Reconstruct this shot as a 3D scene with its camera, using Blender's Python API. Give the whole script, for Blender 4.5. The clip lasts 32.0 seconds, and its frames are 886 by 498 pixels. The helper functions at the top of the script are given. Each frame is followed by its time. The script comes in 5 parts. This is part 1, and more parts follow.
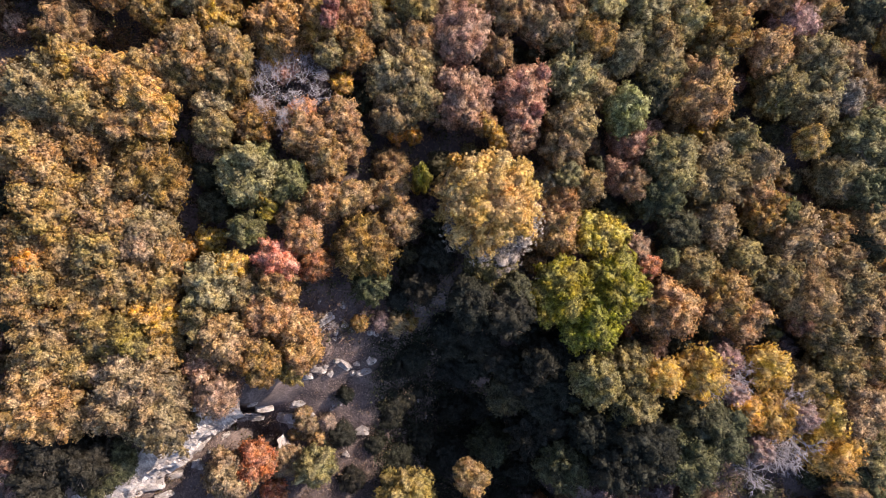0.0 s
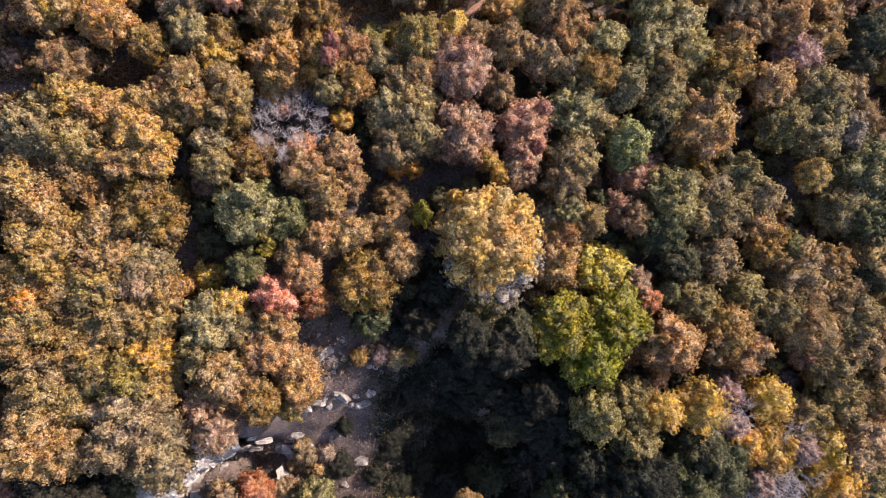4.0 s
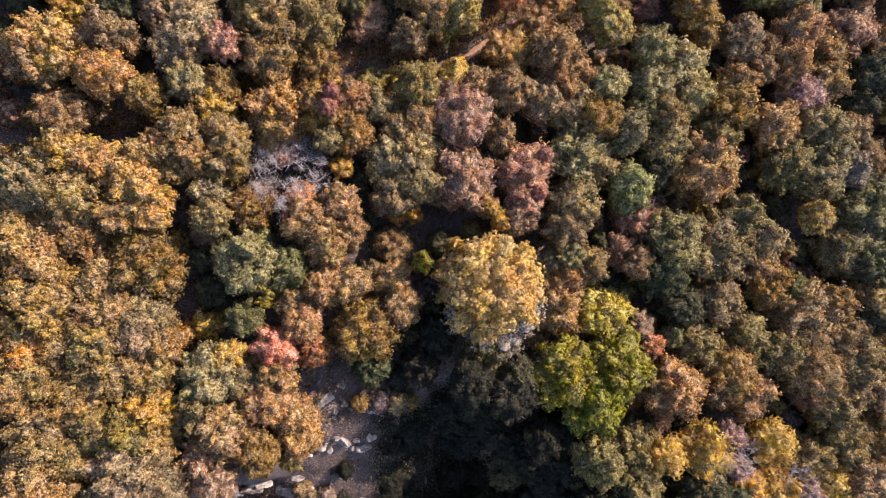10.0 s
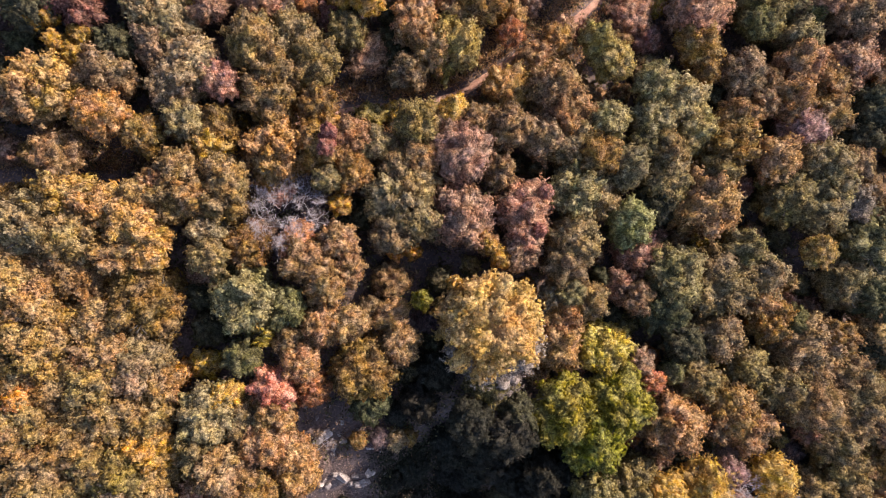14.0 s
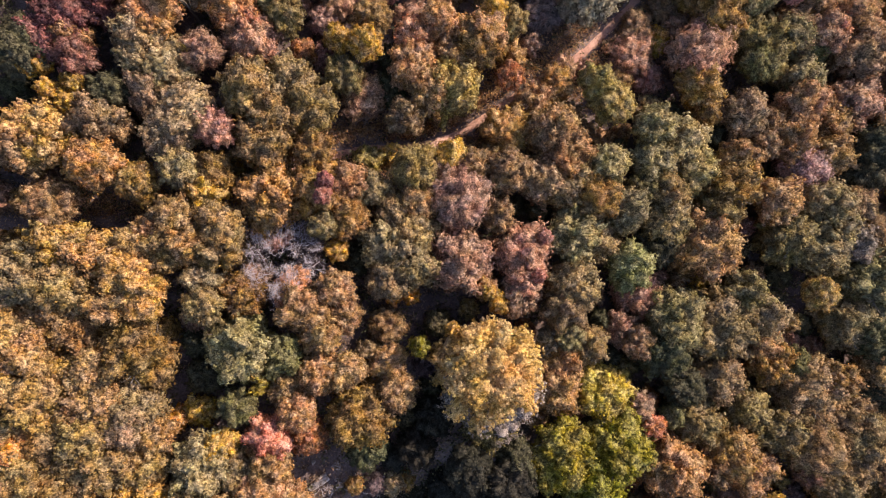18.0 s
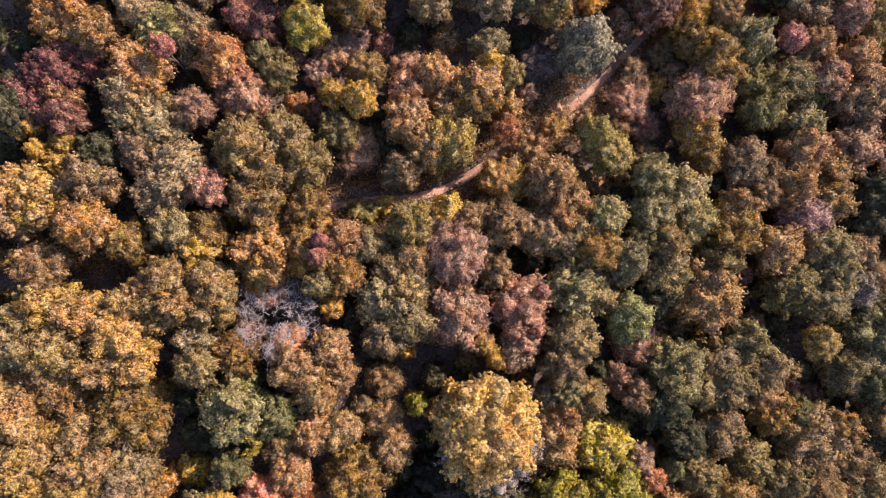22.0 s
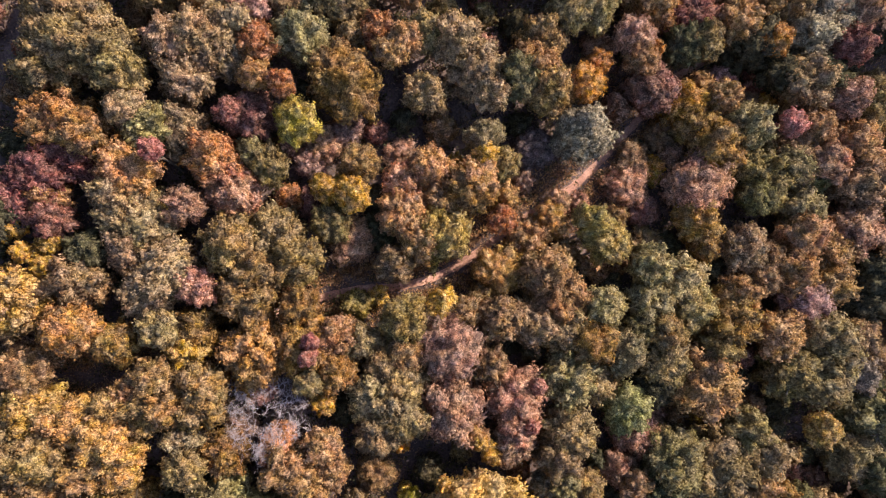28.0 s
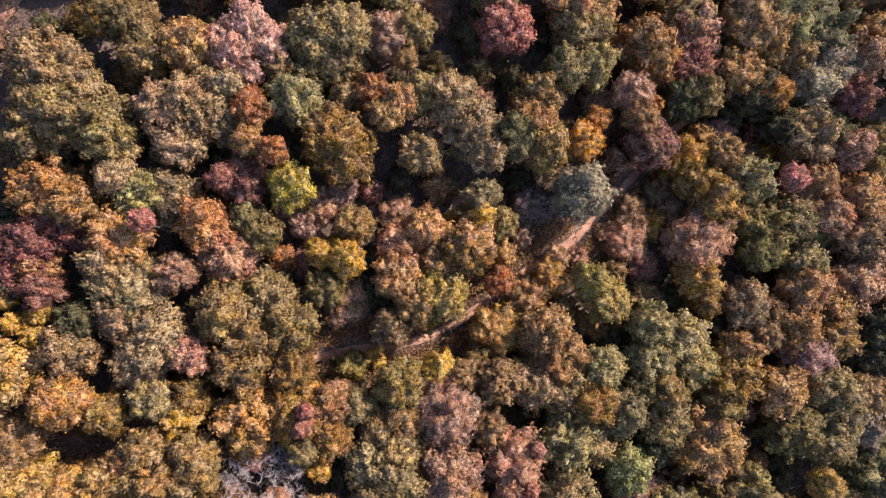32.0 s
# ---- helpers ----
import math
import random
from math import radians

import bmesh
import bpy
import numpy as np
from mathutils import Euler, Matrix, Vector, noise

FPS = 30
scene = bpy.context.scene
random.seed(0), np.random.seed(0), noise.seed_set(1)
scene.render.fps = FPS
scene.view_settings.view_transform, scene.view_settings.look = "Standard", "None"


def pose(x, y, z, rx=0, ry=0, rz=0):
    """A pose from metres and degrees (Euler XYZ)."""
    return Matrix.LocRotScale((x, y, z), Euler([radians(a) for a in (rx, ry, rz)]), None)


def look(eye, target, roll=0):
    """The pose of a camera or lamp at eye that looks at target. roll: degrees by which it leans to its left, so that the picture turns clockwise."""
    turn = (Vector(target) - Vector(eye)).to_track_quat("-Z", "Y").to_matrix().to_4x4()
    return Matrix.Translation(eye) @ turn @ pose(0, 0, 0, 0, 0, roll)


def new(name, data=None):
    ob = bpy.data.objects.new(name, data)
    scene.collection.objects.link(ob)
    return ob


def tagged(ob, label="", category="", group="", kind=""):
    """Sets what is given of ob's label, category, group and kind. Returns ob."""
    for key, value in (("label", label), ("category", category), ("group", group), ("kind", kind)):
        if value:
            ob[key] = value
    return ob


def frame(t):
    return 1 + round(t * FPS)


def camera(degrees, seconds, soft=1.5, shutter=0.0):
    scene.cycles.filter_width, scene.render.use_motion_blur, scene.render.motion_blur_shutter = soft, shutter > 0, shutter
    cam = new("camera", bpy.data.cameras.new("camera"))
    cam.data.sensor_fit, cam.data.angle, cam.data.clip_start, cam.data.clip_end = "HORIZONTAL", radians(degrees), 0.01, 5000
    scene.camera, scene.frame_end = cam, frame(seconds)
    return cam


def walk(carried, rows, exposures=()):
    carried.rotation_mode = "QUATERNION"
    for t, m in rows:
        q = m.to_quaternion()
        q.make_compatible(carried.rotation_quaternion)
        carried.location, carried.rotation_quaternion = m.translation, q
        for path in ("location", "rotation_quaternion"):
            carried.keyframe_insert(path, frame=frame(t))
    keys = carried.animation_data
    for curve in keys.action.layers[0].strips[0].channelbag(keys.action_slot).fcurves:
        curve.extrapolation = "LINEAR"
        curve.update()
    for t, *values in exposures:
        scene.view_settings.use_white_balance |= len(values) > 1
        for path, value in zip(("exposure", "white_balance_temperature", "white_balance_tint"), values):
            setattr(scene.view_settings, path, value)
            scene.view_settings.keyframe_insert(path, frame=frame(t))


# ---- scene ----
cam = camera(70.0, 32.0, soft=0.5)
PATH = [
    (0, (0.303, -1.262, 39.868), (0.289, -0.977, 37.888), -0.6),
    (1, (0.261, -0.61, 39.892), (0.248, -0.326, 37.912), -0.3),
    (2, (0.201, 0.032, 39.926), (0.189, 0.314, 37.946), 0.0),
    (3, (0.148, 0.647, 39.963), (0.138, 0.926, 37.983), 0.3),
    (6, (0.068, 2.424, 40.073), (0.058, 2.695, 38.091), 0.4),
    (7, (0.023, 2.978, 40.082), (0.014, 3.247, 38.101), 0.4),
    (8, (-0.031, 3.507, 40.089), (-0.039, 3.774, 38.107), 0.6),
    (9, (-0.07, 4.023, 40.092), (-0.078, 4.29, 38.11), 0.6),
    (10, (-0.081, 4.535, 40.101), (-0.09, 4.801, 38.119), 0.3),
    (11, (-0.077, 5.075, 40.105), (-0.088, 5.341, 38.123), -0.0),
    (12, (-0.069, 5.656, 40.105), (-0.08, 5.922, 38.123), -0.2),
    (13, (-0.057, 6.28, 40.102), (-0.07, 6.545, 38.12), -0.2),
    (14, (-0.046, 6.944, 40.097), (-0.059, 7.21, 38.115), -0.5),
    (17, (-0.039, 9.088, 40.032), (-0.052, 9.355, 38.05), -0.4),
    (18, (-0.05, 9.824, 40.024), (-0.062, 10.091, 38.042), -0.2),
    (19, (-0.064, 10.605, 40.027), (-0.074, 10.874, 38.045), -0.0),
    (20, (-0.059, 11.43, 40.022), (-0.068, 11.7, 38.04), 0.2),
    (21, (-0.025, 12.304, 40.009), (-0.034, 12.574, 38.027), 0.1),
    (22, (0.012, 13.202, 40.002), (0.002, 13.473, 38.021), 0.0),
    (23, (0.046, 14.115, 39.987), (0.035, 14.388, 38.005), -0.2),
    (24, (0.037, 15.018, 39.981), (0.029, 15.294, 38.0), 0.3),
    (25, (0.03, 15.921, 39.983), (0.022, 16.2, 38.003), 0.6),
    (28, (0.135, 18.642, 40.036), (0.125, 18.929, 38.056), 0.2),
    (29, (0.161, 19.549, 40.048), (0.152, 19.84, 38.069), 0.1),
    (30, (0.194, 20.462, 40.037), (0.184, 20.755, 38.059), 0.1),
    (31, (0.229, 21.366, 40.025), (0.218, 21.659, 38.047), -0.2),
    (32, (0.265, 22.273, 40.023), (0.252, 22.566, 38.045), -0.6),
]
walk(cam, [(t, look(eye, target, roll)) for t, eye, target, roll in PATH], [(0, 1.2, 6200, 10), (9, 1.2, 6250, 10), (19, 1.14, 6500, 16), (32, 1.12, 6450, 15)])

# ---- light ----
SUN_TO = Vector((0.74, 0.44, 0.60)).normalized()
world = bpy.data.worlds.new("world")
scene.world = world
world.use_nodes = True
wn = world.node_tree.nodes
sky = wn.new("ShaderNodeTexSky")
sky.sky_type = "NISHITA"
sky.sun_disc = False
sky.sun_elevation = math.asin(SUN_TO.z)
sky.sun_rotation = math.atan2(SUN_TO.x, SUN_TO.y)
world.node_tree.links.new(sky.outputs[0], wn["Background"].inputs[0])
wn["Background"].inputs[1].default_value = 0.15
sun = new("sun", bpy.data.lights.new("sun", "SUN"))
sun.data.energy = 5.0
sun.data.angle = radians(0.5)
sun.data.color = (1.0, 0.865, 0.67)
sun.matrix_world = look(SUN_TO * 200, (0, 0, 0))


# ---- materials ----
def mat(name):
    m = bpy.data.materials.new(name)
    m.use_nodes = True
    return m, m.node_tree.nodes, m.node_tree.links, m.node_tree.nodes["Principled BSDF"]


def ramp(nodes, stops, interp="LINEAR"):
    r = nodes.new("ShaderNodeValToRGB")
    r.color_ramp.interpolation = interp
    while len(r.color_ramp.elements) < len(stops):
        r.color_ramp.elements.new(0.5)
    for e, (p, c) in zip(r.color_ramp.elements, stops):
        e.position, e.color = p, (*c, 1)
    return r


def noise_node(nodes, links, vec, scale, detail=4.0, rough=0.55):
    n = nodes.new("ShaderNodeTexNoise")
    n.inputs["Scale"].default_value = scale
    n.inputs["Detail"].default_value = detail
    n.inputs["Roughness"].default_value = rough
    links.new(vec, n.inputs["Vector"])
    return n


def leaf_material(name, translucent=0.46, gloss=0.7, cells=0.0, tones=(0.45, 1.55)):
    """Foliage whose hue comes from the object's own colour, varied by leaf and by spray; cells: leaves a metre on a closed mass."""
    m, N, L, bsdf = mat(name)
    info = N.new("ShaderNodeObjectInfo")
    geo = N.new("ShaderNodeNewGeometry")
    tc = N.new("ShaderNodeTexCoord")
    off = N.new("ShaderNodeVectorMath")
    off.operation = "ADD"
    L.new(tc.outputs["Object"], off.inputs[0])
    mul = N.new("ShaderNodeVectorMath")
    mul.operation = "SCALE"
    mul.inputs[0].default_value = (17, 9, 5)
    L.new(info.outputs["Random"], mul.inputs["Scale"])
    L.new(mul.outputs[0], off.inputs[1])
    each = geo.outputs["Random Per Island"]
    if cells:
        leafy = N.new("ShaderNodeTexVoronoi")
        leafy.inputs["Scale"].default_value = cells
        L.new(geo.outputs["Position"], leafy.inputs["Vector"])
        split = N.new("ShaderNodeSeparateColor")
        L.new(leafy.outputs["Color"], split.inputs[0])
        each = split.outputs[0]
    patch = noise_node(N, L, off.outputs[0], 1.6, 3.0)
    hue = N.new("ShaderNodeMapRange")
    hue.inputs["From Min"].default_value, hue.inputs["From Max"].default_value = 0.3, 0.7
    hue.inputs["To Min"].default_value, hue.inputs["To Max"].default_value = 0.486, 0.516
    L.new(patch.outputs["Fac"], hue.inputs["Value"])
    val = N.new("ShaderNodeMapRange")
    val.inputs["To Min"].default_value, val.inputs["To Max"].default_value = tones
    L.new(each, val.inputs["Value"])
    grain = noise_node(N, L, geo.outputs["Position"], 13.0, 2.0, 0.6)
    gv = N.new("ShaderNodeMapRange")
    gv.inputs["From Min"].default_value, gv.inputs["From Max"].default_value = 0.3, 0.7
    gv.inputs["To Min"].default_value, gv.inputs["To Max"].default_value = 0.75, 1.25
    L.new(grain.outputs["Fac"], gv.inputs["Value"])
    tuft = N.new("ShaderNodeTexVoronoi")
    tuft.inputs["Scale"].default_value = 4.2
    L.new(geo.outputs["Position"], tuft.inputs["Vector"])
    pick = N.new("ShaderNodeSeparateColor")
    L.new(tuft.outputs["Color"], pick.inputs[0])
    tone = N.new("ShaderNodeMapRange")
    tone.inputs["To Min"].default_value, tone.inputs["To Max"].default_value = 0.52, 1.42
    L.new(pick.outputs[0], tone.inputs["Value"])
    toned = N.new("ShaderNodeMath")
    toned.operation = "MULTIPLY"
    L.new(tone.outputs[0], toned.inputs[0])
    L.new(val.outputs[0], toned.inputs[1])
    both = N.new("ShaderNodeMath")
    both.operation = "MULTIPLY"
    L.new(toned.outputs[0], both.inputs[0])
    L.new(gv.outputs[0], both.inputs[1])
    spray = noise_node(N, L, off.outputs[0], 2.6, 2.0)
    sat = N.new("ShaderNodeMapRange")
    sat.inputs["From Min"].default_value, sat.inputs["From Max"].default_value = 0.36, 0.62
    sat.inputs["To Min"].default_value, sat.inputs["To Max"].default_value = 0.84, 1.10
    L.new(spray.outputs["Fac"], sat.inputs["Value"])
    bump = N.new("ShaderNodeBump")
    bump.inputs["Strength"].default_value, bump.inputs["Distance"].default_value = 0.35, 0.04
    L.new(leafy.outputs["Distance"] if cells else grain.outputs["Fac"], bump.inputs["Height"])
    if cells:
        bump.inputs["Strength"].default_value = 0.8
        bump.invert = True
    L.new(bump.outputs[0], bsdf.inputs["Normal"])
    hsv = N.new("ShaderNodeHueSaturation")
    L.new(sat.outputs[0], hsv.inputs["Saturation"])
    L.new(hue.outputs[0], hsv.inputs["Hue"])
    L.new(both.outputs[0], hsv.inputs["Value"])
    L.new(info.outputs["Color"], hsv.inputs["Color"])
    tint = N.new("ShaderNodeMix")
    tint.data_type = "RGBA"
    pale = N.new("ShaderNodeMapRange")
    pale.inputs["From Min"].default_value, pale.inputs["From Max"].default_value = 0.66, 1.0
    pale.inputs["To Max"].default_value = 0.36
    L.new(each, pale.inputs["Value"])
    L.new(pale.outputs[0], tint.inputs["Factor"])
    L.new(hsv.outputs[0], tint.inputs["A"])
    dry = N.new("ShaderNodeHueSaturation")
    dry.inputs["Saturation"].default_value, dry.inputs["Value"].default_value = 0.80, 1.7
    L.new(info.outputs["Color"], dry.inputs["Color"])
    L.new(dry.outputs[0], tint.inputs["B"])
    L.new(tint.outputs["Result"], bsdf.inputs["Base Color"])
    bsdf.inputs["Roughness"].default_value = gloss
    bsdf.inputs["Specular IOR Level"].default_value = 0.15
    tr = N.new("ShaderNodeBsdfTranslucent")
    L.new(tint.outputs["Result"], tr.inputs["Color"])
    mx = N.new("ShaderNodeMixShader")
    mx.inputs[0].default_value = translucent
    L.new(bsdf.outputs[0], mx.inputs[1])
    L.new(tr.outputs[0], mx.inputs[2])
    L.new(mx.outputs[0], N["Material Output"].inputs["Surface"])
    return m


def earth_material(name, stops, scale, bump=0.4, rough=0.95, fine=0.5):
    m, N, L, bsdf = mat(name)
    tc = N.new("ShaderNodeTexCoord")
    a = noise_node(N, L, tc.outputs["Object"], scale, 6.0, 0.6)
    b = noise_node(N, L, tc.outputs["Object"], scale * 14, 5.0, 0.7)
    mixf = N.new("ShaderNodeMath")
    mixf.operation = "MULTIPLY_ADD"
    mixf.inputs[1].default_value = fine
    L.new(b.outputs["Fac"], mixf.inputs[0])
    half = N.new("ShaderNodeMath")
    half.operation = "MULTIPLY"
    half.inputs[1].default_value = 1 - fine
    L.new(a.outputs["Fac"], half.inputs[0])
    L.new(half.outputs[0], mixf.inputs[2])
    r = ramp(N, stops)
    L.new(mixf.outputs[0], r.inputs[0])
    L.new(r.outputs[0], bsdf.inputs["Base Color"])
    bsdf.inputs["Roughness"].default_value = rough
    bsdf.inputs["Specular IOR Level"].default_value = 0.15
    bp = N.new("ShaderNodeBump")
    bp.inputs["Strength"].default_value = bump
    bp.inputs["Distance"].default_value = 0.08
    L.new(b.outputs["Fac"], bp.inputs["Height"])
    L.new(bp.outputs[0], bsdf.inputs["Normal"])
    return m


LEAF = leaf_material("leaf")
MASS = leaf_material("leaf_mass", 0.30, 0.75, 14.0)
FEATHER_MASS = leaf_material("feathery_mass", 0.35, 0.75, 15.0, (0.6, 1.2))
FEATHER = leaf_material("feathery_leaf", 0.48, 0.7, tones=(0.65, 1.25))
LITTER = earth_material("leaf_litter", [(0.36, (0.034, 0.025, 0.026)), (0.47, (0.085, 0.060, 0.059)), (0.56, (0.15, 0.107, 0.100)), (0.66, (0.26, 0.19, 0.172))], 0.5)
DIRT = earth_material("trail_earth", [(0.36, (0.16, 0.092, 0.076)), (0.5, (0.34, 0.185, 0.142)), (0.66, (0.54, 0.34, 0.265))], 0.7, 0.3)
STONE = earth_material("limestone", [(0.35, (0.08, 0.062, 0.060)), (0.43, (0.19, 0.152, 0.147)), (0.52, (0.36, 0.30, 0.29)), (0.66, (0.66, 0.575, 0.55))], 1.1, 1.0, 0.85, 0.4)
BARK = earth_material("bark", [(0.3, (0.06, 0.045, 0.035)), (0.7, (0.19, 0.15, 0.12))], 3.0, 0.6)
DEADWOOD = earth_material("dead_wood", [(0.3, (0.27, 0.22, 0.235)), (0.7, (0.50, 0.43, 0.44))], 3.0, 0.5)


# ---- ground ----
CLIFF_X = [-60, -30, -23.7, -19, -15.7, -12.3, -10.3, -7.8, -5, -2, 0, 60]
CLIFF_Y = [-34, -18.5, -13, -9.5, -6, -5.8, -4.3, -3.6, -3.3, -2.6, -1.8, 0]
TRAIL = [(-34, 14.6), (-23.3, 15.5), (-19.1, 15.7), (-15.4, 17.2), (-11.9, 18.8), (-9.6, 20.4), (-5.6, 21.7), (-1.8, 22.1), (1.1, 23.6), (3.6, 25.6), (6.4, 27.8), (8.7, 29.3), (10.1, 30.8), (12.2, 33.3), (14.1, 35.4), (15.6, 37.5), (18.0, 38.8), (21.3, 40.7), (30, 46)]


def smooth01(t):
    t = np.clip(t, 0, 1)
    return t * t * (3 - 2 * t)


def slope_z(x, y):
    """The hillside without its gully, levelling out far away."""
    return -5.2 - 0.1886 * 90 * np.tanh(x / 90) + 0.186 * 90 * np.tanh(y / 90)


def ground_z(x, y):
    x, y = np.asarray(x, float), np.asarray(y, float)
    below = np.interp(x, CLIFF_X, CLIFF_Y) - y
    open_end = smooth01((x + 12.5) / 3.5)
    bank = -0.5 + 0.8 * np.maximum(0, -2 - y)
    dip = (4.8 + 4.2 * smooth01((x + 5) / 6)) * smooth01((below + 4.0 * open_end) / (1.1 + 9 * open_end)) * (1 - smooth01((x - bank) / 5.5)) * smooth01((y + 60) / 30) * smooth01((x + 70) / 30)
    rough = 0.10 * np.sin(1.3 * x + 0.7 * y) * np.sin(0.9 * y - 0.4 * x) + 0.05 * np.sin(3.1 * x - 1.7 * y)
    hollow = 2.0 * np.exp(-(((x + 14.0) / 1.7) ** 2) - ((y + 8.6) / 1.2) ** 2)
    return slope_z(x, y) - dip - hollow + rough


def trail_gap(x, y):
    """Distance to the trail's line, in metres."""
    x, y = np.asarray(x, float), np.asarray(y, float)
    best = np.full(x.shape, 1e9)
    for (ax, ay), (bx, by) in zip(TRAIL, TRAIL[1:]):
        dx, dy = bx - ax, by - ay
        s = np.clip(((x - ax) * dx + (y - ay) * dy) / (dx * dx + dy * dy), 0, 1)
        best = np.minimum(best, np.hypot(x - ax - s * dx, y - ay - s * dy))
    return best


def mesh_of(name, verts, faces, material, smooth=False):
    me = bpy.data.meshes.new(name)
    me.from_pydata([tuple(v) for v in verts], [], [tuple(f) for f in faces])
    if smooth:
        me.polygons.foreach_set("use_smooth", [True] * len(me.polygons))
    me.materials.append(material)
    me.update()
    return me


def grid_faces(nx, ny):
    i = np.arange(nx - 1)[:, None] * ny + np.arange(ny - 1)[None]
    return np.stack([i, i + ny, i + ny + 1, i + 1], -1).reshape(-1, 4)


gx = np.concatenate([[-1500, -700, -300, -150, -90, -65, -50], np.arange(-42, 42.1, 0.4), [50, 65, 90, 150, 300, 700, 1500]])
gy = np.concatenate([[-1500, -700, -300, -150, -80, -50, -36], np.arange(-28, 58.1, 0.4), [66, 80, 110, 170, 320, 700, 1500]])
GX, GY = np.meshgrid(gx, gy, indexing="ij")
GZ = ground_z(GX, GY) - 0.10 * smooth01(1.2 - trail_gap(GX, GY))
ground = new("ground", mesh_of("ground", np.stack([GX, GY, GZ], -1).reshape(-1, 3), grid_faces(len(gx), len(gy)), LITTER, True))
tagged(ground, "brown leaf-littered hillside soil sloping into a gully", "ground", kind="structure")


def ground_mesh_z(x, y):
    return float(ground_z(x, y) - 0.10 * smooth01(1.2 - trail_gap(x, y)))


def strip(name, line, width, step=0.35, across=7, seed=1):
    """A trodden strip of earth along a line, following the ground, with a ragged edge."""
    rng = np.random.default_rng(seed)
    pts = np.array(line, float)
    seg = np.hypot(*np.diff(pts, axis=0).T)
    s = np.concatenate([[0], np.cumsum(seg)])
    u = np.arange(0, s[-1], step)
    c = np.stack([np.interp(u, s, pts[:, 0]), np.interp(u, s, pts[:, 1])], -1)
    k = np.ones(9) / 9
    pad = np.pad(c, ((4, 4), (0, 0)), "edge")
    c = np.stack([np.convolve(pad[:, 0], k, "valid"), np.convolve(pad[:, 1], k, "valid")], -1)
    d = np.gradient(c, axis=0)
    d /= np.linalg.norm(d, axis=1, keepdims=True)
    n = np.stack([-d[:, 1], d[:, 0]], -1)
    verts = []
    for i in range(len(c)):
        wl, wr = width * (0.5 + 0.22 * rng.random()), width * (0.5 + 0.22 * rng.random())
        for j in range(across):
            f = j / (across - 1)
            q = c[i] + n[i] * (-wl + (wl + wr) * f)
            z = ground_mesh_z(q[0], q[1]) + 0.05 - 0.06 * (abs(2 * f - 1) ** 3) - 0.02 * (1 - abs(2 * f - 1))
            verts.append((q[0], q[1], z + 0.012 * rng.random()))
    return new(name, mesh_of(name, verts, grid_faces(len(c), across), DIRT, True))


tagged(strip("footpath", TRAIL[4:], 0.42), "narrow reddish trodden earth footpath through the wood", "path", kind="structure")
tagged(strip("clearing", [(-33, 46), (-29.5, 43.6), (-27, 41.8), (-25.4, 40.6), (-24.2, 40.2)], 3.2, seed=4), "bare pinkish earth clearing between the trees", "clearing", kind="structure")


# ---- foliage meshes ----
def unit(v):
    return v / np.maximum(np.linalg.norm(v, axis=-1, keepdims=True), 1e-9)


ICO = []
for sub in (1, 2, 3, 4, 5):
    bm = bmesh.new()
    bmesh.ops.create_icosphere(bm, subdivisions=sub, radius=1)
    ICO.append((np.array([v.co[:] for v in bm.verts]), np.array([[v.index for v in f.verts] for f in bm.faces])))
    bm.free()


def slivers(rng, p, n, size, slim=0.8):
    """Small pointed leaves at p that face along n, one triangle each."""
    t = unit(np.cross(n, rng.normal(size=n.shape)))
    b = np.cross(n, t)
    s = size * rng.uniform(0.65, 1.35, (len(p), 1))
    w = s * slim * 0.5
    return np.stack([p + t * s * 0.6, p - t * s * 0.4 + b * w, p - t * s * 0.4 - b * w], 1).reshape(-1, 3)


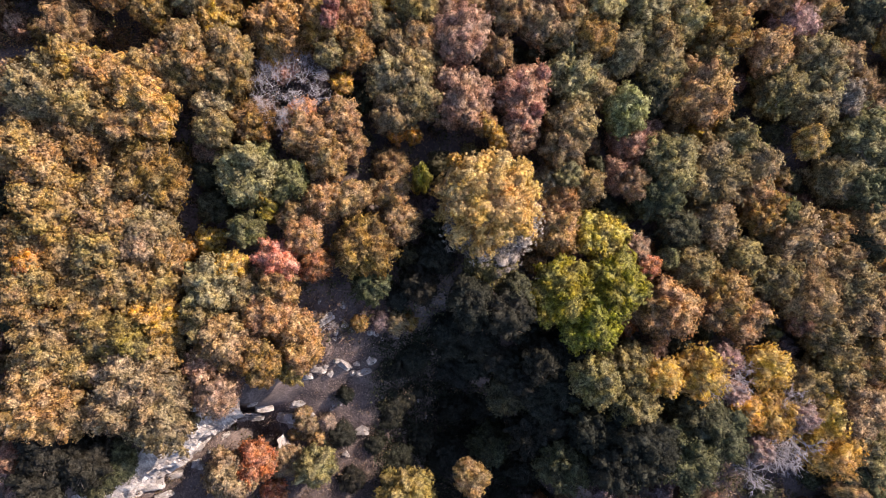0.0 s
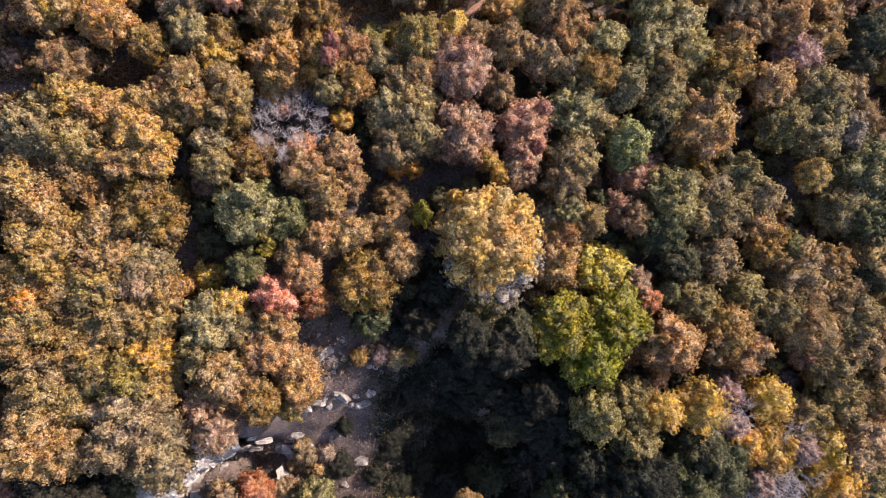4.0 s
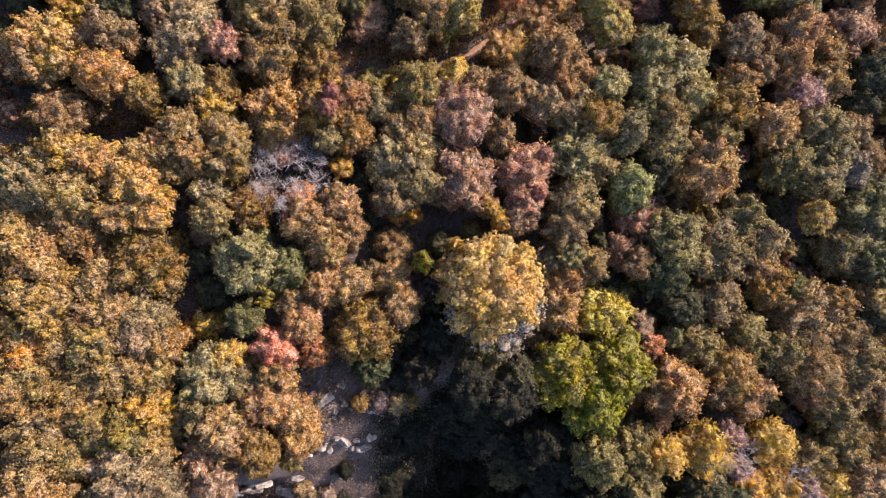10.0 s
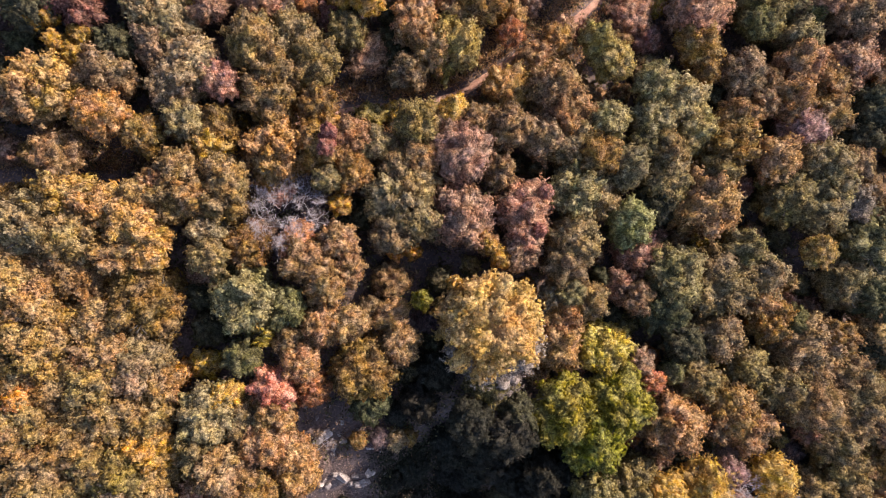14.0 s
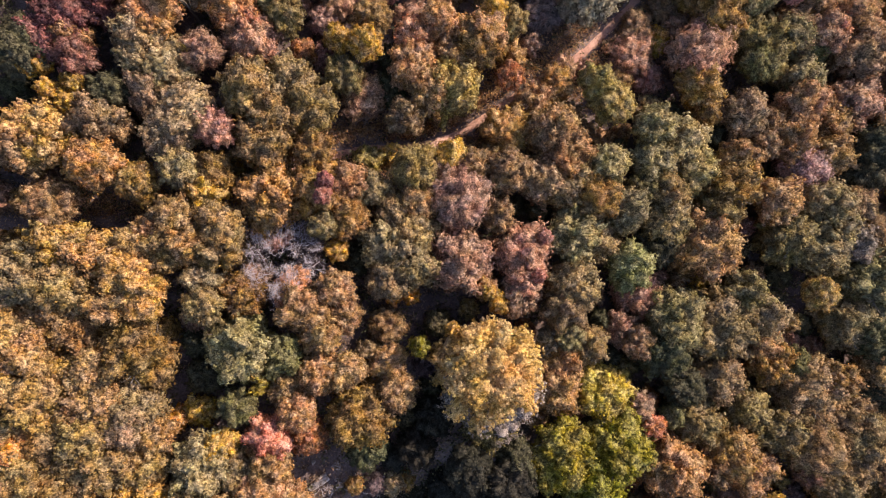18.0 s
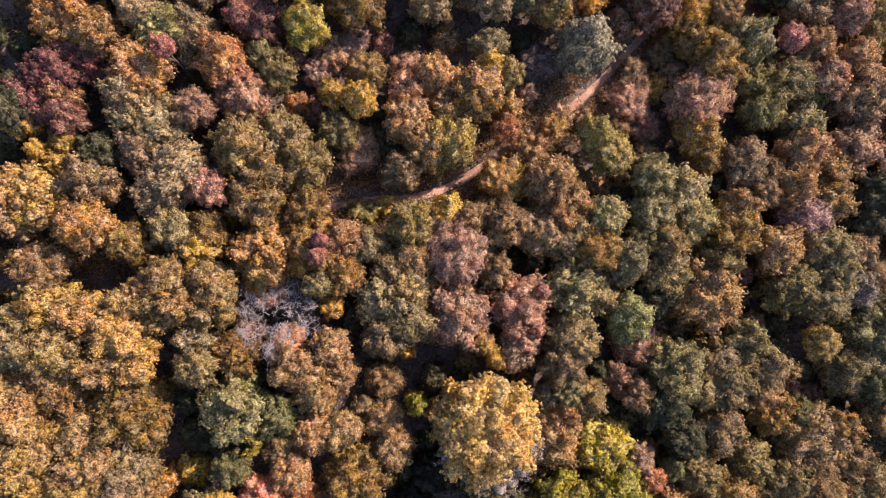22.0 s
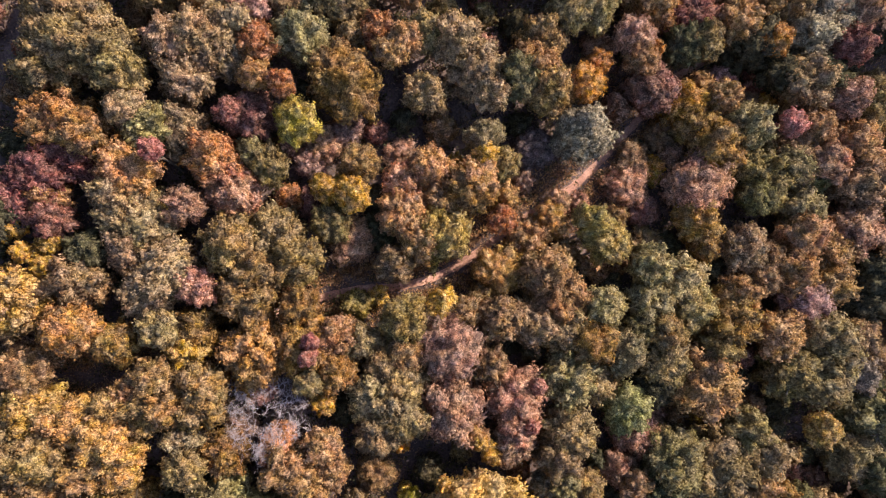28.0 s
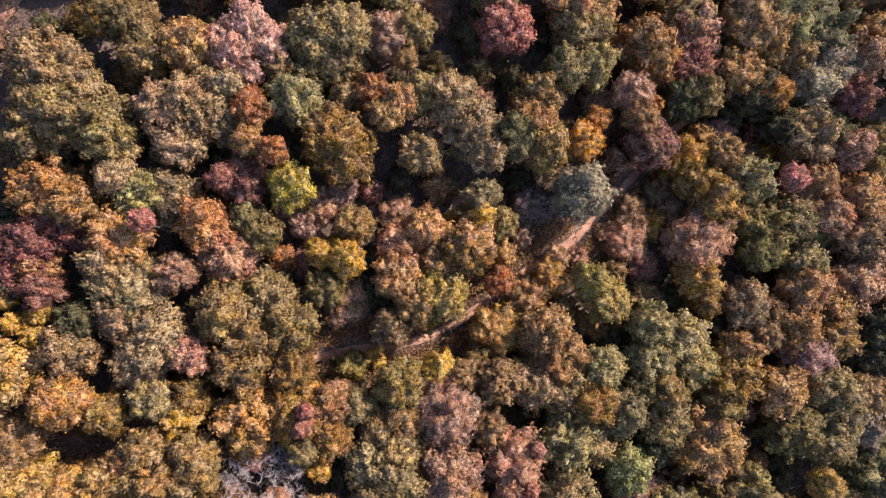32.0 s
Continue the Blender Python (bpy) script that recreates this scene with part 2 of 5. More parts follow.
def crown_mesh(name, seed, lobes, clumps, leaves, size, clump_r, flat=1.0, core=0.93, low=-0.35, spread=0.7, material=None, slim=0.8, lobe=(0.2, 0.38), fine=4, proud=0.05, inside=None, heart=0.78, crisp=0.8, sprays=(95, 0.10, 0.17)):
    """A crown of unit radius: lobes set on a dome, covered with sprays of leaves."""
    rng = np.random.default_rng(seed)
    cs, rs = [np.array([0, 0, -0.05])], [heart]
    for i in range(lobes):
        best, bd = None, -1
        for _ in range(12):
            d = rng.normal(size=3)
            d /= np.linalg.norm(d)
            if d[2] < low:
                d[2] = -d[2]
            rr = rng.uniform(*lobe)
            c = d * (1 - rr) * rng.uniform(0.80, 1.16)
            gap = min(np.linalg.norm(c - o) for o in cs)
            if gap > bd:
                best, bd, br = c, gap, rr
        cs.append(best)
        rs.append(br)
    cs, rs = np.array(cs), np.array(rs)
    iv, jf = ICO[fine]

    def outer(c, r):
        along = iv @ c.T
        under = r**2 - (c**2).sum(1) + along**2
        return np.where(under > 0, along + np.sqrt(np.maximum(under, 0)), 0).max(1)

    reach = outer(cs, rs)
    seat = rng.choice(np.flatnonzero(iv[:, 2] > -0.45), sprays[0], replace=False)
    sr = rng.uniform(sprays[1], sprays[2], sprays[0])
    reach = np.maximum(reach * 0.90, outer(iv[seat] * (reach[seat] * rng.uniform(0.84, 1.02, sprays[0]))[:, None], sr))
    lump = np.array([0.08 * noise.noise(Vector(d) * 2.6 + Vector((seed, 0, 0))) + 0.06 * noise.noise(Vector(d) * 9 + Vector((0, seed, 0))) + 0.06 * noise.noise(Vector(d) * 16 + Vector((0, 0, seed))) for d in iv])
    shell = iv * (reach * (1 + lump))[:, None]
    jf = jf[(shell[jf][:, :, 2] > -0.5).all(1)]
    fa, fb, fc = shell[jf[:, 0]], shell[jf[:, 1]], shell[jf[:, 2]]
    up = np.cross(fb - fa, fc - fa)
    area = np.linalg.norm(up, axis=1)
    fd = unit(up)
    soft_n = np.zeros_like(shell)
    for k in range(3):
        np.add.at(soft_n, jf[:, k], up)
    soft_n = unit(soft_n + 1e-6 * iv)
    ok = area * (fa[:, 2] > low - 0.15) * (0.55 + 0.45 * np.clip(fd[:, 2] + 0.5, 0, 1))
    pick = rng.choice(len(jf), clumps, p=ok / ok.sum())
    w = rng.dirichlet((1, 1, 1), clumps)
    spot = (w[:, :, None] * np.stack([fa[pick], fb[pick], fc[pick]], 1)).sum(1)
    D = unit(soft_n[jf[pick]].mean(1) + 0.35 * rng.normal(size=spot.shape))
    P = (spot + D * rng.uniform(-0.3, 1.0, (clumps, 1)) * proud).repeat(leaves, 0)
    D = D.repeat(leaves, 0)
    o = unit(rng.normal(size=P.shape) + 0.5 * D) * rng.uniform(0.2, 1.0, (len(P), 1)) * clump_r
    n = unit(D * 0.7 + unit(o) * 0.5 + np.array([0, 0, 0.25]) + spread * rng.normal(size=P.shape) * 0.55)
    away = unit(0.8 * D + 0.55 * unit(P) + 0.35 * unit(o))
    n = np.where((n * away).sum(1, keepdims=True) < 0, -n, n)
    q = slivers(rng, P + o, n, size, slim)
    soft = unit(away + crisp * n).repeat(3, 0)
    v = np.concatenate([shell * core, q])
    v[:, 2] *= flat
    me = mesh_of(name, v, jf.tolist() + (np.arange(len(q)).reshape(-1, 3) + len(shell)).tolist(), material or LEAF, True)
    me.materials.append(inside or MASS)
    me.polygons.foreach_set("material_index", [1] * len(jf) + [0] * (len(q) // 3))
    me.normals_split_custom_set_from_vertices(np.concatenate([soft_n, soft]).tolist())
    return me


def tube(points, radii, sides=6):
    pts = np.array(points, float)
    d = unit(np.gradient(pts, axis=0))
    a = unit(np.cross(d, np.array([0.31, 0.83, 0.46])))
    b = np.cross(d, a)
    ang = np.linspace(0, 2 * np.pi, sides, endpoint=False)
    ring = a[:, None] * np.cos(ang)[None, :, None] + b[:, None] * np.sin(ang)[None, :, None]
    v = (pts[:, None] + ring * np.array(radii)[:, None, None]).reshape(-1, 3)
    f = []
    for i in range(len(pts) - 1):
        for j in range(sides):
            k = (j + 1) % sides
            f.append((i * sides + j, i * sides + k, (i + 1) * sides + k, (i + 1) * sides + j))
    f.append(tuple(range(sides))[::-1])
    f.append(tuple(range((len(pts) - 1) * sides, len(pts) * sides)))
    return v, f


def joined(name, tubes, material):
    V, F, base = [], [], 0
    for v, f in tubes:
        V.append(v)
        F += [tuple(i + base for i in g) for g in f]
        base += len(v)
    return mesh_of(name, np.concatenate(V), F, material, True)


def trunk_mesh(seed):
    rng = np.random.default_rng(seed)
    z = np.linspace(0, 1, 7)
    w = np.cumsum(rng.normal(0, 0.35, (7, 2)), 0)
    w -= w[0]
    return joined("trunk", [tube(np.stack([w[:, 0], w[:, 1], z], -1) * [1, 1, 1], [1.5, 1.05, 0.9, 0.78, 0.66, 0.52, 0.4])], BARK)


def limb_mesh(seed):
    rng = np.random.default_rng(seed)
    s = np.linspace(0, 1, 6)
    p = np.stack([s * 0.75, 0.08 * np.sin(3 * s + rng.random()), s**0.8 * 0.7 + 0.03 * rng.normal(size=6)], -1)
    tubes = [tube(p, [0.05, 0.042, 0.035, 0.027, 0.019, 0.010])]
    for k in (2, 3, 4):
        a = rng.uniform(-1, 1)
        e = p[k] + np.array([0.22, 0.3 * a, 0.2])
        tubes.append(tube([p[k], (p[k] + e) / 2 + 0.02 * rng.normal(size=3), e], [0.022, 0.015, 0.006], 5))
    return joined("limb", tubes, BARK)


def branch_mesh(seed, depth, length, lean, material, thick):
    """One leafless twisting branch of about unit reach, forking outward along x."""
    rng = np.random.default_rng(seed)
    tubes = []

    def grow(p, d, ln, r, level):
        pts, q = [p], p
        for _ in range(4):
            d = unit(d + rng.normal(0, 0.2, 3))
            q = q + d * ln / 4
            pts.append(q)
        tubes.append(tube(pts, np.linspace(r, r * 0.55, 5), 4))
        if level:
            for _ in range(3):
                k = rng.integers(2, 5)
                grow(pts[k], unit(d + rng.normal(0, 0.6, 3) + np.array([0, 0, 0.05])), ln * rng.uniform(0.6, 0.82), r * 0.6, level - 1)

    grow(np.array([0.02, 0, 0]), unit(np.array([lean, 0, 0.75])), length, thick, depth)
    return joined("branch", tubes, material)


SHRUB = [crown_mesh("crown", 800 + i, 9, 280, 7, 0.095, 0.085, fine=3, proud=0.09, sprays=(36, 0.16, 0.26)) for i in range(6)]
SMALL = [crown_mesh("crown", 100 + i, 10, 480, 7, 0.085, 0.065, fine=3, proud=0.07, sprays=(50, 0.14, 0.24)) for i in range(8)]
MEDIUM = [crown_mesh("crown", 200 + i, 15, 860, 7, 0.058, 0.046) for i in range(10)]
LARGE = [crown_mesh("crown", 300 + i, 26, 1350, 7, 0.046, 0.036, lobe=(0.15, 0.32), sprays=(190, 0.075, 0.13)) for i in range(6)]
LAYERED = [crown_mesh("crown", 400 + i, 20, 850, 8, 0.050, 0.048, flat=0.8, spread=0.6, slim=1.0, sprays=(150, 0.08, 0.14)) for i in range(3)]
PLUME = crown_mesh("crown", 500, 50, 2300, 14, 0.036, 0.036, material=FEATHER, slim=0.6, core=0.93, lobe=(0.12, 0.22), inside=FEATHER_MASS, proud=0.04, sprays=(240, 0.055, 0.10), heart=0.84)
WISPY = [crown_mesh("crown", 520 + i, 14, 900, 10, 0.048, 0.055, material=FEATHER, slim=0.5, core=0.86, proud=0.07, inside=FEATHER_MASS) for i in range(4)]
THIN = [crown_mesh("crown", 600 + i, 14, 900, 8, 0.052, 0.055, core=0.90, slim=0.42) for i in range(5)]
FRINGE = [crown_mesh("crown", 640 + i, 12, 420, 5, 0.060, 0.055, fine=3, sprays=(60, 0.12, 0.2)) for i in range(4)]
FAR = [crown_mesh("crown", 700 + i, 12, 150, 4, 0.18, 0.10, fine=2, sprays=(20, 0.2, 0.3)) for i in range(4)]
TRUNKS = [trunk_mesh(10 + i) for i in range(4)]
LIMB_SET = [limb_mesh(20 + i) for i in range(4)]
BARE = [branch_mesh(30 + i, 3, 0.44, 0.8, DEADWOOD, 0.016) for i in range(4)]
DEAD = [branch_mesh(40 + i, 4, 0.30, 0.9, DEADWOOD, 0.0105) for i in range(5)]

# kind: leaf colour, species name, words for the label
KINDS = {
    "olive": ((0.208, 0.147, 0.063), "oak_tree", "olive-brown oak crown thinning in autumn"),
    "goldolive": ((0.240, 0.139, 0.046), "oak_tree", "oak crown turning from olive to gold"),
    "green": ((0.145, 0.123, 0.054), "evergreen_oak", "green evergreen oak crown among browner trees"),
    "greygreen": ((0.232, 0.179, 0.088), "holm_oak", "grey-green holm oak crown with dusty leaves"),
    "greygreen2": ((0.255, 0.178, 0.094), "holm_oak", "pale grey-green holm oak crown in the sun"),
    "greytan": ((0.258, 0.172, 0.096), "downy_oak", "pale greyish-tan oak crown with drying leaves"),
    "tan": ((0.307, 0.174, 0.078), "downy_oak", "tan oak crown with drying brown leaves"),
    "orangetan": ((0.345, 0.190, 0.064), "downy_oak", "bright orange-tan oak crown in full autumn"),
    "orange": ((0.424, 0.201, 0.050), "maple_tree", "orange autumn maple crown"),
    "gold": ((0.400, 0.235, 0.055), "maple_tree", "golden-yellow autumn maple crown"),
    "gold2": ((0.350, 0.170, 0.045), "maple_tree", "deep gold autumn maple crown"),
    "yellow": ((0.445, 0.304, 0.065), "maple_tree", "bright yellow autumn maple crown"),
    "feather": ((0.470, 0.305, 0.105), "poplar_tree", "large feathery yellow poplar crown above the gully"),
    "lime": ((0.185, 0.158, 0.023), "lime_tree", "broad yellow-green lime tree crown in layers"),
    "lime2": ((0.235, 0.160, 0.050), "lime_tree", "yellowish-green lime tree crown"),
    "russet": ((0.360, 0.132, 0.065), "smoke_tree", "russet-orange autumn smoke tree crown"),
    "russetb": ((0.400, 0.150, 0.070), "smoke_tree", "bright rust-orange smoke tree crown below the rocks"),
    "russet2": ((0.318, 0.132, 0.058), "smoke_tree", "rust-brown autumn smoke tree crown"),
    "pink": ((0.440, 0.195, 0.115), "smoke_tree", "salmon-pink autumn smoke tree crown"),
    "pinkred": ((0.360, 0.165, 0.125), "smoke_tree", "pinkish-red autumn smoke tree crown"),
    "pinkmauve": ((0.320, 0.176, 0.118), "smoke_tree", "dull pink autumn smoke tree crown"),
    "pinkwhite": ((0.424, 0.235, 0.190), "pear_tree", "pale pink wild pear crown in autumn"),
    "mauve": ((0.325, 0.182, 0.120), "hornbeam", "mauve-brown hornbeam crown nearly bare"),
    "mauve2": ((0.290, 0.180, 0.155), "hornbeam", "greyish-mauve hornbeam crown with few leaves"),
    # dimmer copy of mauve2, part of its darkness standing for shade
    "mauve2d": ((0.140, 0.096, 0.094), "hornbeam", "dark grey-mauve hornbeam scrub, some shade put into its colour"),
    "mauve3": ((0.254, 0.135, 0.095), "hornbeam", "pinkish-brown hornbeam crown with few leaves"),
    "redmauve": ((0.215, 0.092, 0.074), "smoke_tree", "dark crimson smoke tree crown"),
    "red": ((0.320, 0.125, 0.100), "cornel_tree", "crimson-red cornel crown among tan leaves"),
    "brown": ((0.226, 0.134, 0.068), "hornbeam", "brown hornbeam crown with withered leaves"),
    # dark green of its own, lowered further to stand for shade
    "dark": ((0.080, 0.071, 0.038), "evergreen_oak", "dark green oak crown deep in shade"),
    # near black stands for shade on these plants, beyond their own green
    "shade": ((0.030, 0.027, 0.020), "evergreen_oak", "green scrub with deep shade put into its near-black colour"),
    "rusttan": ((0.310, 0.158, 0.066), "downy_oak", "rusty orange-tan oak crown in late autumn"),
    "tawny": ((0.250, 0.153, 0.062), "oak_tree", "tawny-olive oak crown in warm sunlight"),
    "palegreen": ((0.280, 0.219, 0.097), "holm_oak", "pale yellowish-green holm oak crown"),
    "freshgreen": ((0.215, 0.198, 0.084), "evergreen_oak", "small fresh-green oak crown among olive trees"),
    "silver": ((0.262, 0.210, 0.152), "holm_oak", "silvery grey-green holm oak crown"),
    "drab": ((0.238, 0.162, 0.080), "oak_tree", "dusty olive-tan oak crown in late autumn"),
    "limeyellow": ((0.350, 0.268, 0.060), "lime_tree", "slender yellow-green lime tree crown"),
    "limeolive": ((0.255, 0.182, 0.060), "oak_tree", "yellowish-green oak crown beside the footpath"),
    "goldtan": ((0.355, 0.208, 0.070), "downy_oak", "golden-tan oak crown in full autumn sun"),
    "goldfeather": ((0.500, 0.300, 0.075), "poplar_tree", "feathery golden poplar crown half bare of leaves"),
    "bare": ((0.233, 0.192, 0.220), "bare_tree", "leafless pale grey tree with forking twigs"),
    "dead": ((0.233, 0.192, 0.220), "dead_shrub", "wide dead shrub of bare silver-grey branches"),
}
for base in ("olive", "goldolive", "tan", "greytan", "redmauve", "russet2", "gold", "greygreen"):
    rgb, species, text = KINDS[base]
    KINDS[base + "_deep"] = (tuple(c * 0.92 for c in rgb), species, text + ", deep in tone")
rnd = random.Random(7)


def part(name, data, parent, loc=(0, 0, 0), rot=(0, 0, 0), scale=(1, 1, 1)):
    ob = new(name, data)
    ob.parent = parent
    ob.location, ob.rotation_euler, ob.scale = loc, rot, scale
    return ob


def tinted(colour):
    v = rnd.uniform(0.86, 1.16)
    return tuple(min(0.9, c * v * rnd.uniform(0.94, 1.06)) for c in colour) + (1,)


def tree(kind, x, y, r, h):
    """A tree of that kind at x, y with crown radius r, h metres high."""
    colour, name, words = KINDS[kind]
    root = new(name)
    root.location = (x, y, ground_mesh_z(x, y) - 0.05)
    root.empty_display_size = 0.3
    tagged(root, words, name.replace("_", " "), "trees of the wooded slope")
    thick = 0.035 + 0.035 * r if kind != "dead" else 0.05
    part("trunk", rnd.choice(TRUNKS), root, rot=(0, 0, rnd.uniform(0, 6.28)), scale=(thick, thick, h * (0.72 if kind not in ("bare", "dead") else 0.42)))
    if kind in ("bare", "dead"):
        for i in range(84 if kind == "dead" else 13):
            a, far = i * 2.4 + rnd.uniform(0, 0.5), (0.72 * math.sqrt(i / 84) if kind == "dead" else 0.05) * r
            part("branch", rnd.choice(DEAD if kind == "dead" else BARE), root, (far * math.cos(a), far * math.sin(a), h * (0.64 - 0.10 * i / 84 if kind == "dead" else 0.40)), (0, 0, a + rnd.uniform(-1.6, 1.6)), (r * (0.55 if kind == "dead" else 1), r * (0.55 if kind == "dead" else 1), h * (0.30 if kind == "dead" else 0.5)))
        return root
    for i in range(3):
        part("limb", LIMB_SET[(i + int(r * 10)) % 4], root, (0, 0, h * (0.42 + 0.07 * i)), (0, 0, 2.1 * i + rnd.uniform(0, 1)), (r, r, h * 0.34))
    if kind == "feather":
        data = PLUME
        skirt = part("lower_crown", THIN[0], root, (0.45, -0.75, h - 4.0), (0, 0, 1), (r * 1.0, r * 1.0, 1.8))
        skirt.color = (0.27, 0.21, 0.18, 1)
    elif kind == "goldfeather":
        data = rnd.choice(WISPY)
    elif kind in ("lime", "yellow"):
        data = rnd.choice(LAYERED) if r > 0.9 else rnd.choice(SMALL)
    elif kind.startswith(("mauve", "brown", "gold2")) and r > 0.8:
        data = rnd.choice(THIN + MEDIUM[:3])
    else:
        data = rnd.choice(SMALL if r < 1.05 else MEDIUM if r < 2.05 else LARGE)
    rz = min(max(r * rnd.uniform(1.05, 1.35), 0.9), h * 0.56)
    crown = part("crown", data, root, (0, 0, h - 0.93 * rz), (rnd.uniform(-0.15, 0.15), rnd.uniform(-0.15, 0.15), rnd.uniform(0, 6.28)), (r * rnd.uniform(0.98, 1.11), r * rnd.uniform(0.98, 1.11), rz))
    crown.color = tinted(colour)
    return root


def bush(kind, x, y, r, h):
    """A low bush with its crown close to the ground."""
    colour, name, words = KINDS[kind]
    root = new("bush")
    root.location = (x, y, ground_mesh_z(x, y) - 0.03)
    root.empty_display_size = 0.2
    tagged(root, words.replace("crown", "bush").replace("tree ", "") + " under taller trees", "bush", "bushes under the trees")
    if kind == "bare":
        for i in range(5):
            part("branch", rnd.choice(BARE), root, rot=(0, 0, i * 1.26 + rnd.uniform(0, 0.5)), scale=(r, r, h))
        return root
    for i in range(2):
        part("stem", rnd.choice(LIMB_SET), root, rot=(0, 0, i * 3.1 + rnd.uniform(0, 1)), scale=(r * 0.7, r * 0.7, h * 0.9))
    crown = part("crown", rnd.choice(SHRUB if r < 1.15 else THIN), root, (0, 0, h * 0.52), (0, 0, rnd.uniform(0, 6.28)), (r, r, h * 0.52))
    crown.color = tinted(colour)
    return root


# ---- the wood, tree by tree: kind, x, y, crown radius, height ----
tree("goldtan", -22.2, 13.6, 2.02, 4.9)
tree("goldtan", -20.2, 13.4, 1.53, 4.9)
tree("greytan", -23.5, 12.1, 2.14, 5.2)
tree("goldtan", -18.4, 12.6, 1.72, 5.2)
tree("goldtan", -17.4, 11.9, 1.34, 4.8)
tree("tawny", -21.6, 11.7, 1.99, 5.3)
tree("tawny", -21.9, 10.0, 2.33, 4.4)
tree("tawny", -24.5, 9.0, 2.28, 4.9)
tree("tawny", -23.4, 7.7, 1.73, 5.2)
tree("tawny", -19.3, 10.9, 1.69, 4.8)
tree("goldtan", -17.3, 10.7, 1.03, 4.8)
tree("goldolive", -18.1, 8.1, 2.48, 4.6)
tree("tan", -18.1, 14.2, 1.29, 4.4)
tree("tan", -20.7, 6.8, 1.83, 4.4)
tree("orangetan", -23.2, 5.8, 2.47, 5.1)
tree("tan", -19.8, 5.1, 1.73, 4.8)
tree("tawny", -24.8, 3.7, 1.98, 4.2)
tree("tawny", -22.6, 3.4, 2.13, 4.5)
tree("greytan", -18.1, 4.8, 1.87, 4.5)
tree("tawny", -20.2, 3.2, 1.87, 5.3)
tree("greytan", -18.4, 3.8, 1.48, 4.9)
tree("tawny", -17.3, 3.2, 1.49, 4.2)
bush("orange", -16.6, 3.9, 0.94, 1.6)
bush("gold", -15.1, 4.5, 1.08, 1.8)
bush("dark", -14.8, 6.7, 1.30, 2.0)
tree("tawny", -13.9, 14.7, 1.80, 4.3)
tree("tawny", -16.5, 14.2, 1.50, 4.7)
tree("greytan", -14.6, 12.6, 1.27, 4.0)
tree("goldolive", -12.4, 11.8, 1.55, 4.0)
tree("olive", -14.1, 10.9, 1.23, 4.9)
bush("mauve", -15.3, 10.1, 1.09, 1.8)
tree("dead", -10.0, 13.9, 2.90, 5.2)
tree("pink", -9.3, 12.2, 1.35, 3.9)
bush("mauve", -11.8, 13.2, 1.09, 1.8)
tree("gold", -6.8, 14.7, 0.75, 3.4)
tree("tan", -8.4, 11.0, 1.71, 5.3)
tree("tan", -6.7, 12.2, 1.30, 5.1)
tree("tan", -6.3, 10.8, 1.25, 4.4)
tree("tan", -7.5, 9.8, 1.42, 5.1)
tree("palegreen", -12.2, 8.5, 2.31, 5.1)
tree("green", -9.7, 8.1, 1.36, 4.7)
tree("olive", -9.4, 6.3, 1.23, 4.1)
tree("green", -12.2, 5.0, 1.25, 4.4)
bush("yellow", -11.4, 7.0, 0.54, 4.4)
bush("yellow", -10.8, 6.6, 0.50, 4.4)
bush("yellow", -11.1, 6.1, 0.46, 4.4)
tree("tan", -7.7, 7.1, 1.42, 4.8)
tree("tan", -8.7, 4.9, 1.27, 5.1)
tree("tan", -5.8, 7.4, 1.27, 5.0)
bush("greytan", -5.0, 8.4, 0.92, 1.6)
tree("tan", -3.4, 8.0, 1.23, 4.2)
tree("brown", -2.9, 6.2, 1.44, 4.4)
tree("goldolive", -5.1, 4.6, 2.10, 5.2)
tree("pink", -10.3, 3.3, 1.45, 4.8)
tree("russet2", -8.1, 3.2, 1.20, 4.0)
bush("lime", -1.5, 9.0, 0.69, 6.0)
bush("yellow", -1.9, 9.1, 0.54, 1.3)
bush("orange", -3.3, 12.2, 0.70, 3.0)
bush("orange", -2.2, 12.2, 0.62, 2.8)
bush("brown", -3.8, 10.3, 1.38, 2.0)
tree("drab", -3.4, 15.3, 2.15, 4.7)
tree("drab", -3.6, 13.2, 1.60, 4.8)
tree("drab", -2.1, 14.0, 1.68, 4.9)
tree("mauve", 0.7, 14.6, 2.31, 4.8)
tree("mauve", 4.9, 15.3, 2.15, 4.6)
tree("mauve", 4.9, 13.2, 1.13, 4.8)
tree("mauve", 4.6, 12.3, 1.43, 4.5)
tree("tan", 2.5, 12.9, 0.83, 4.0)
tree("gold", 3.4, 12.0, 0.75, 4.3)
tree("palegreen", 8.3, 16.7, 1.96, 5.0)
tree("greygreen", 9.8, 16.5, 1.78, 4.1)
tree("greygreen", 11.6, 18.4, 1.62, 5.1)
tree("freshgreen", 12.1, 14.9, 1.72, 4.8)
tree("drab", 8.1, 13.3, 1.73, 5.0)
tree("drab", 7.8, 11.7, 1.72, 5.1)
tree("silver", 7.0, 9.6, 1.08, 3.8)
tree("greygreen", 8.1, 10.0, 1.07, 4.7)
tree("olive", 9.6, 9.5, 1.41, 4.3)
tree("feather", 2.9, 7.6, 3.32, 7.2)
tree("tan", 7.7, 8.6, 1.78, 4.1)
tree("tan", 7.5, 6.6, 1.93, 4.2)
tree("yellow", 11.0, 6.4, 2.06, 4.4)
tree("lime", 8.0, 2.4, 2.33, 6.0)
tree("lime", 11.7, 3.0, 2.56, 6.0)
tree("lime", 10.1, 0.7, 2.46, 6.0)
tree("tan", 15.8, 1.6, 2.38, 5.4)
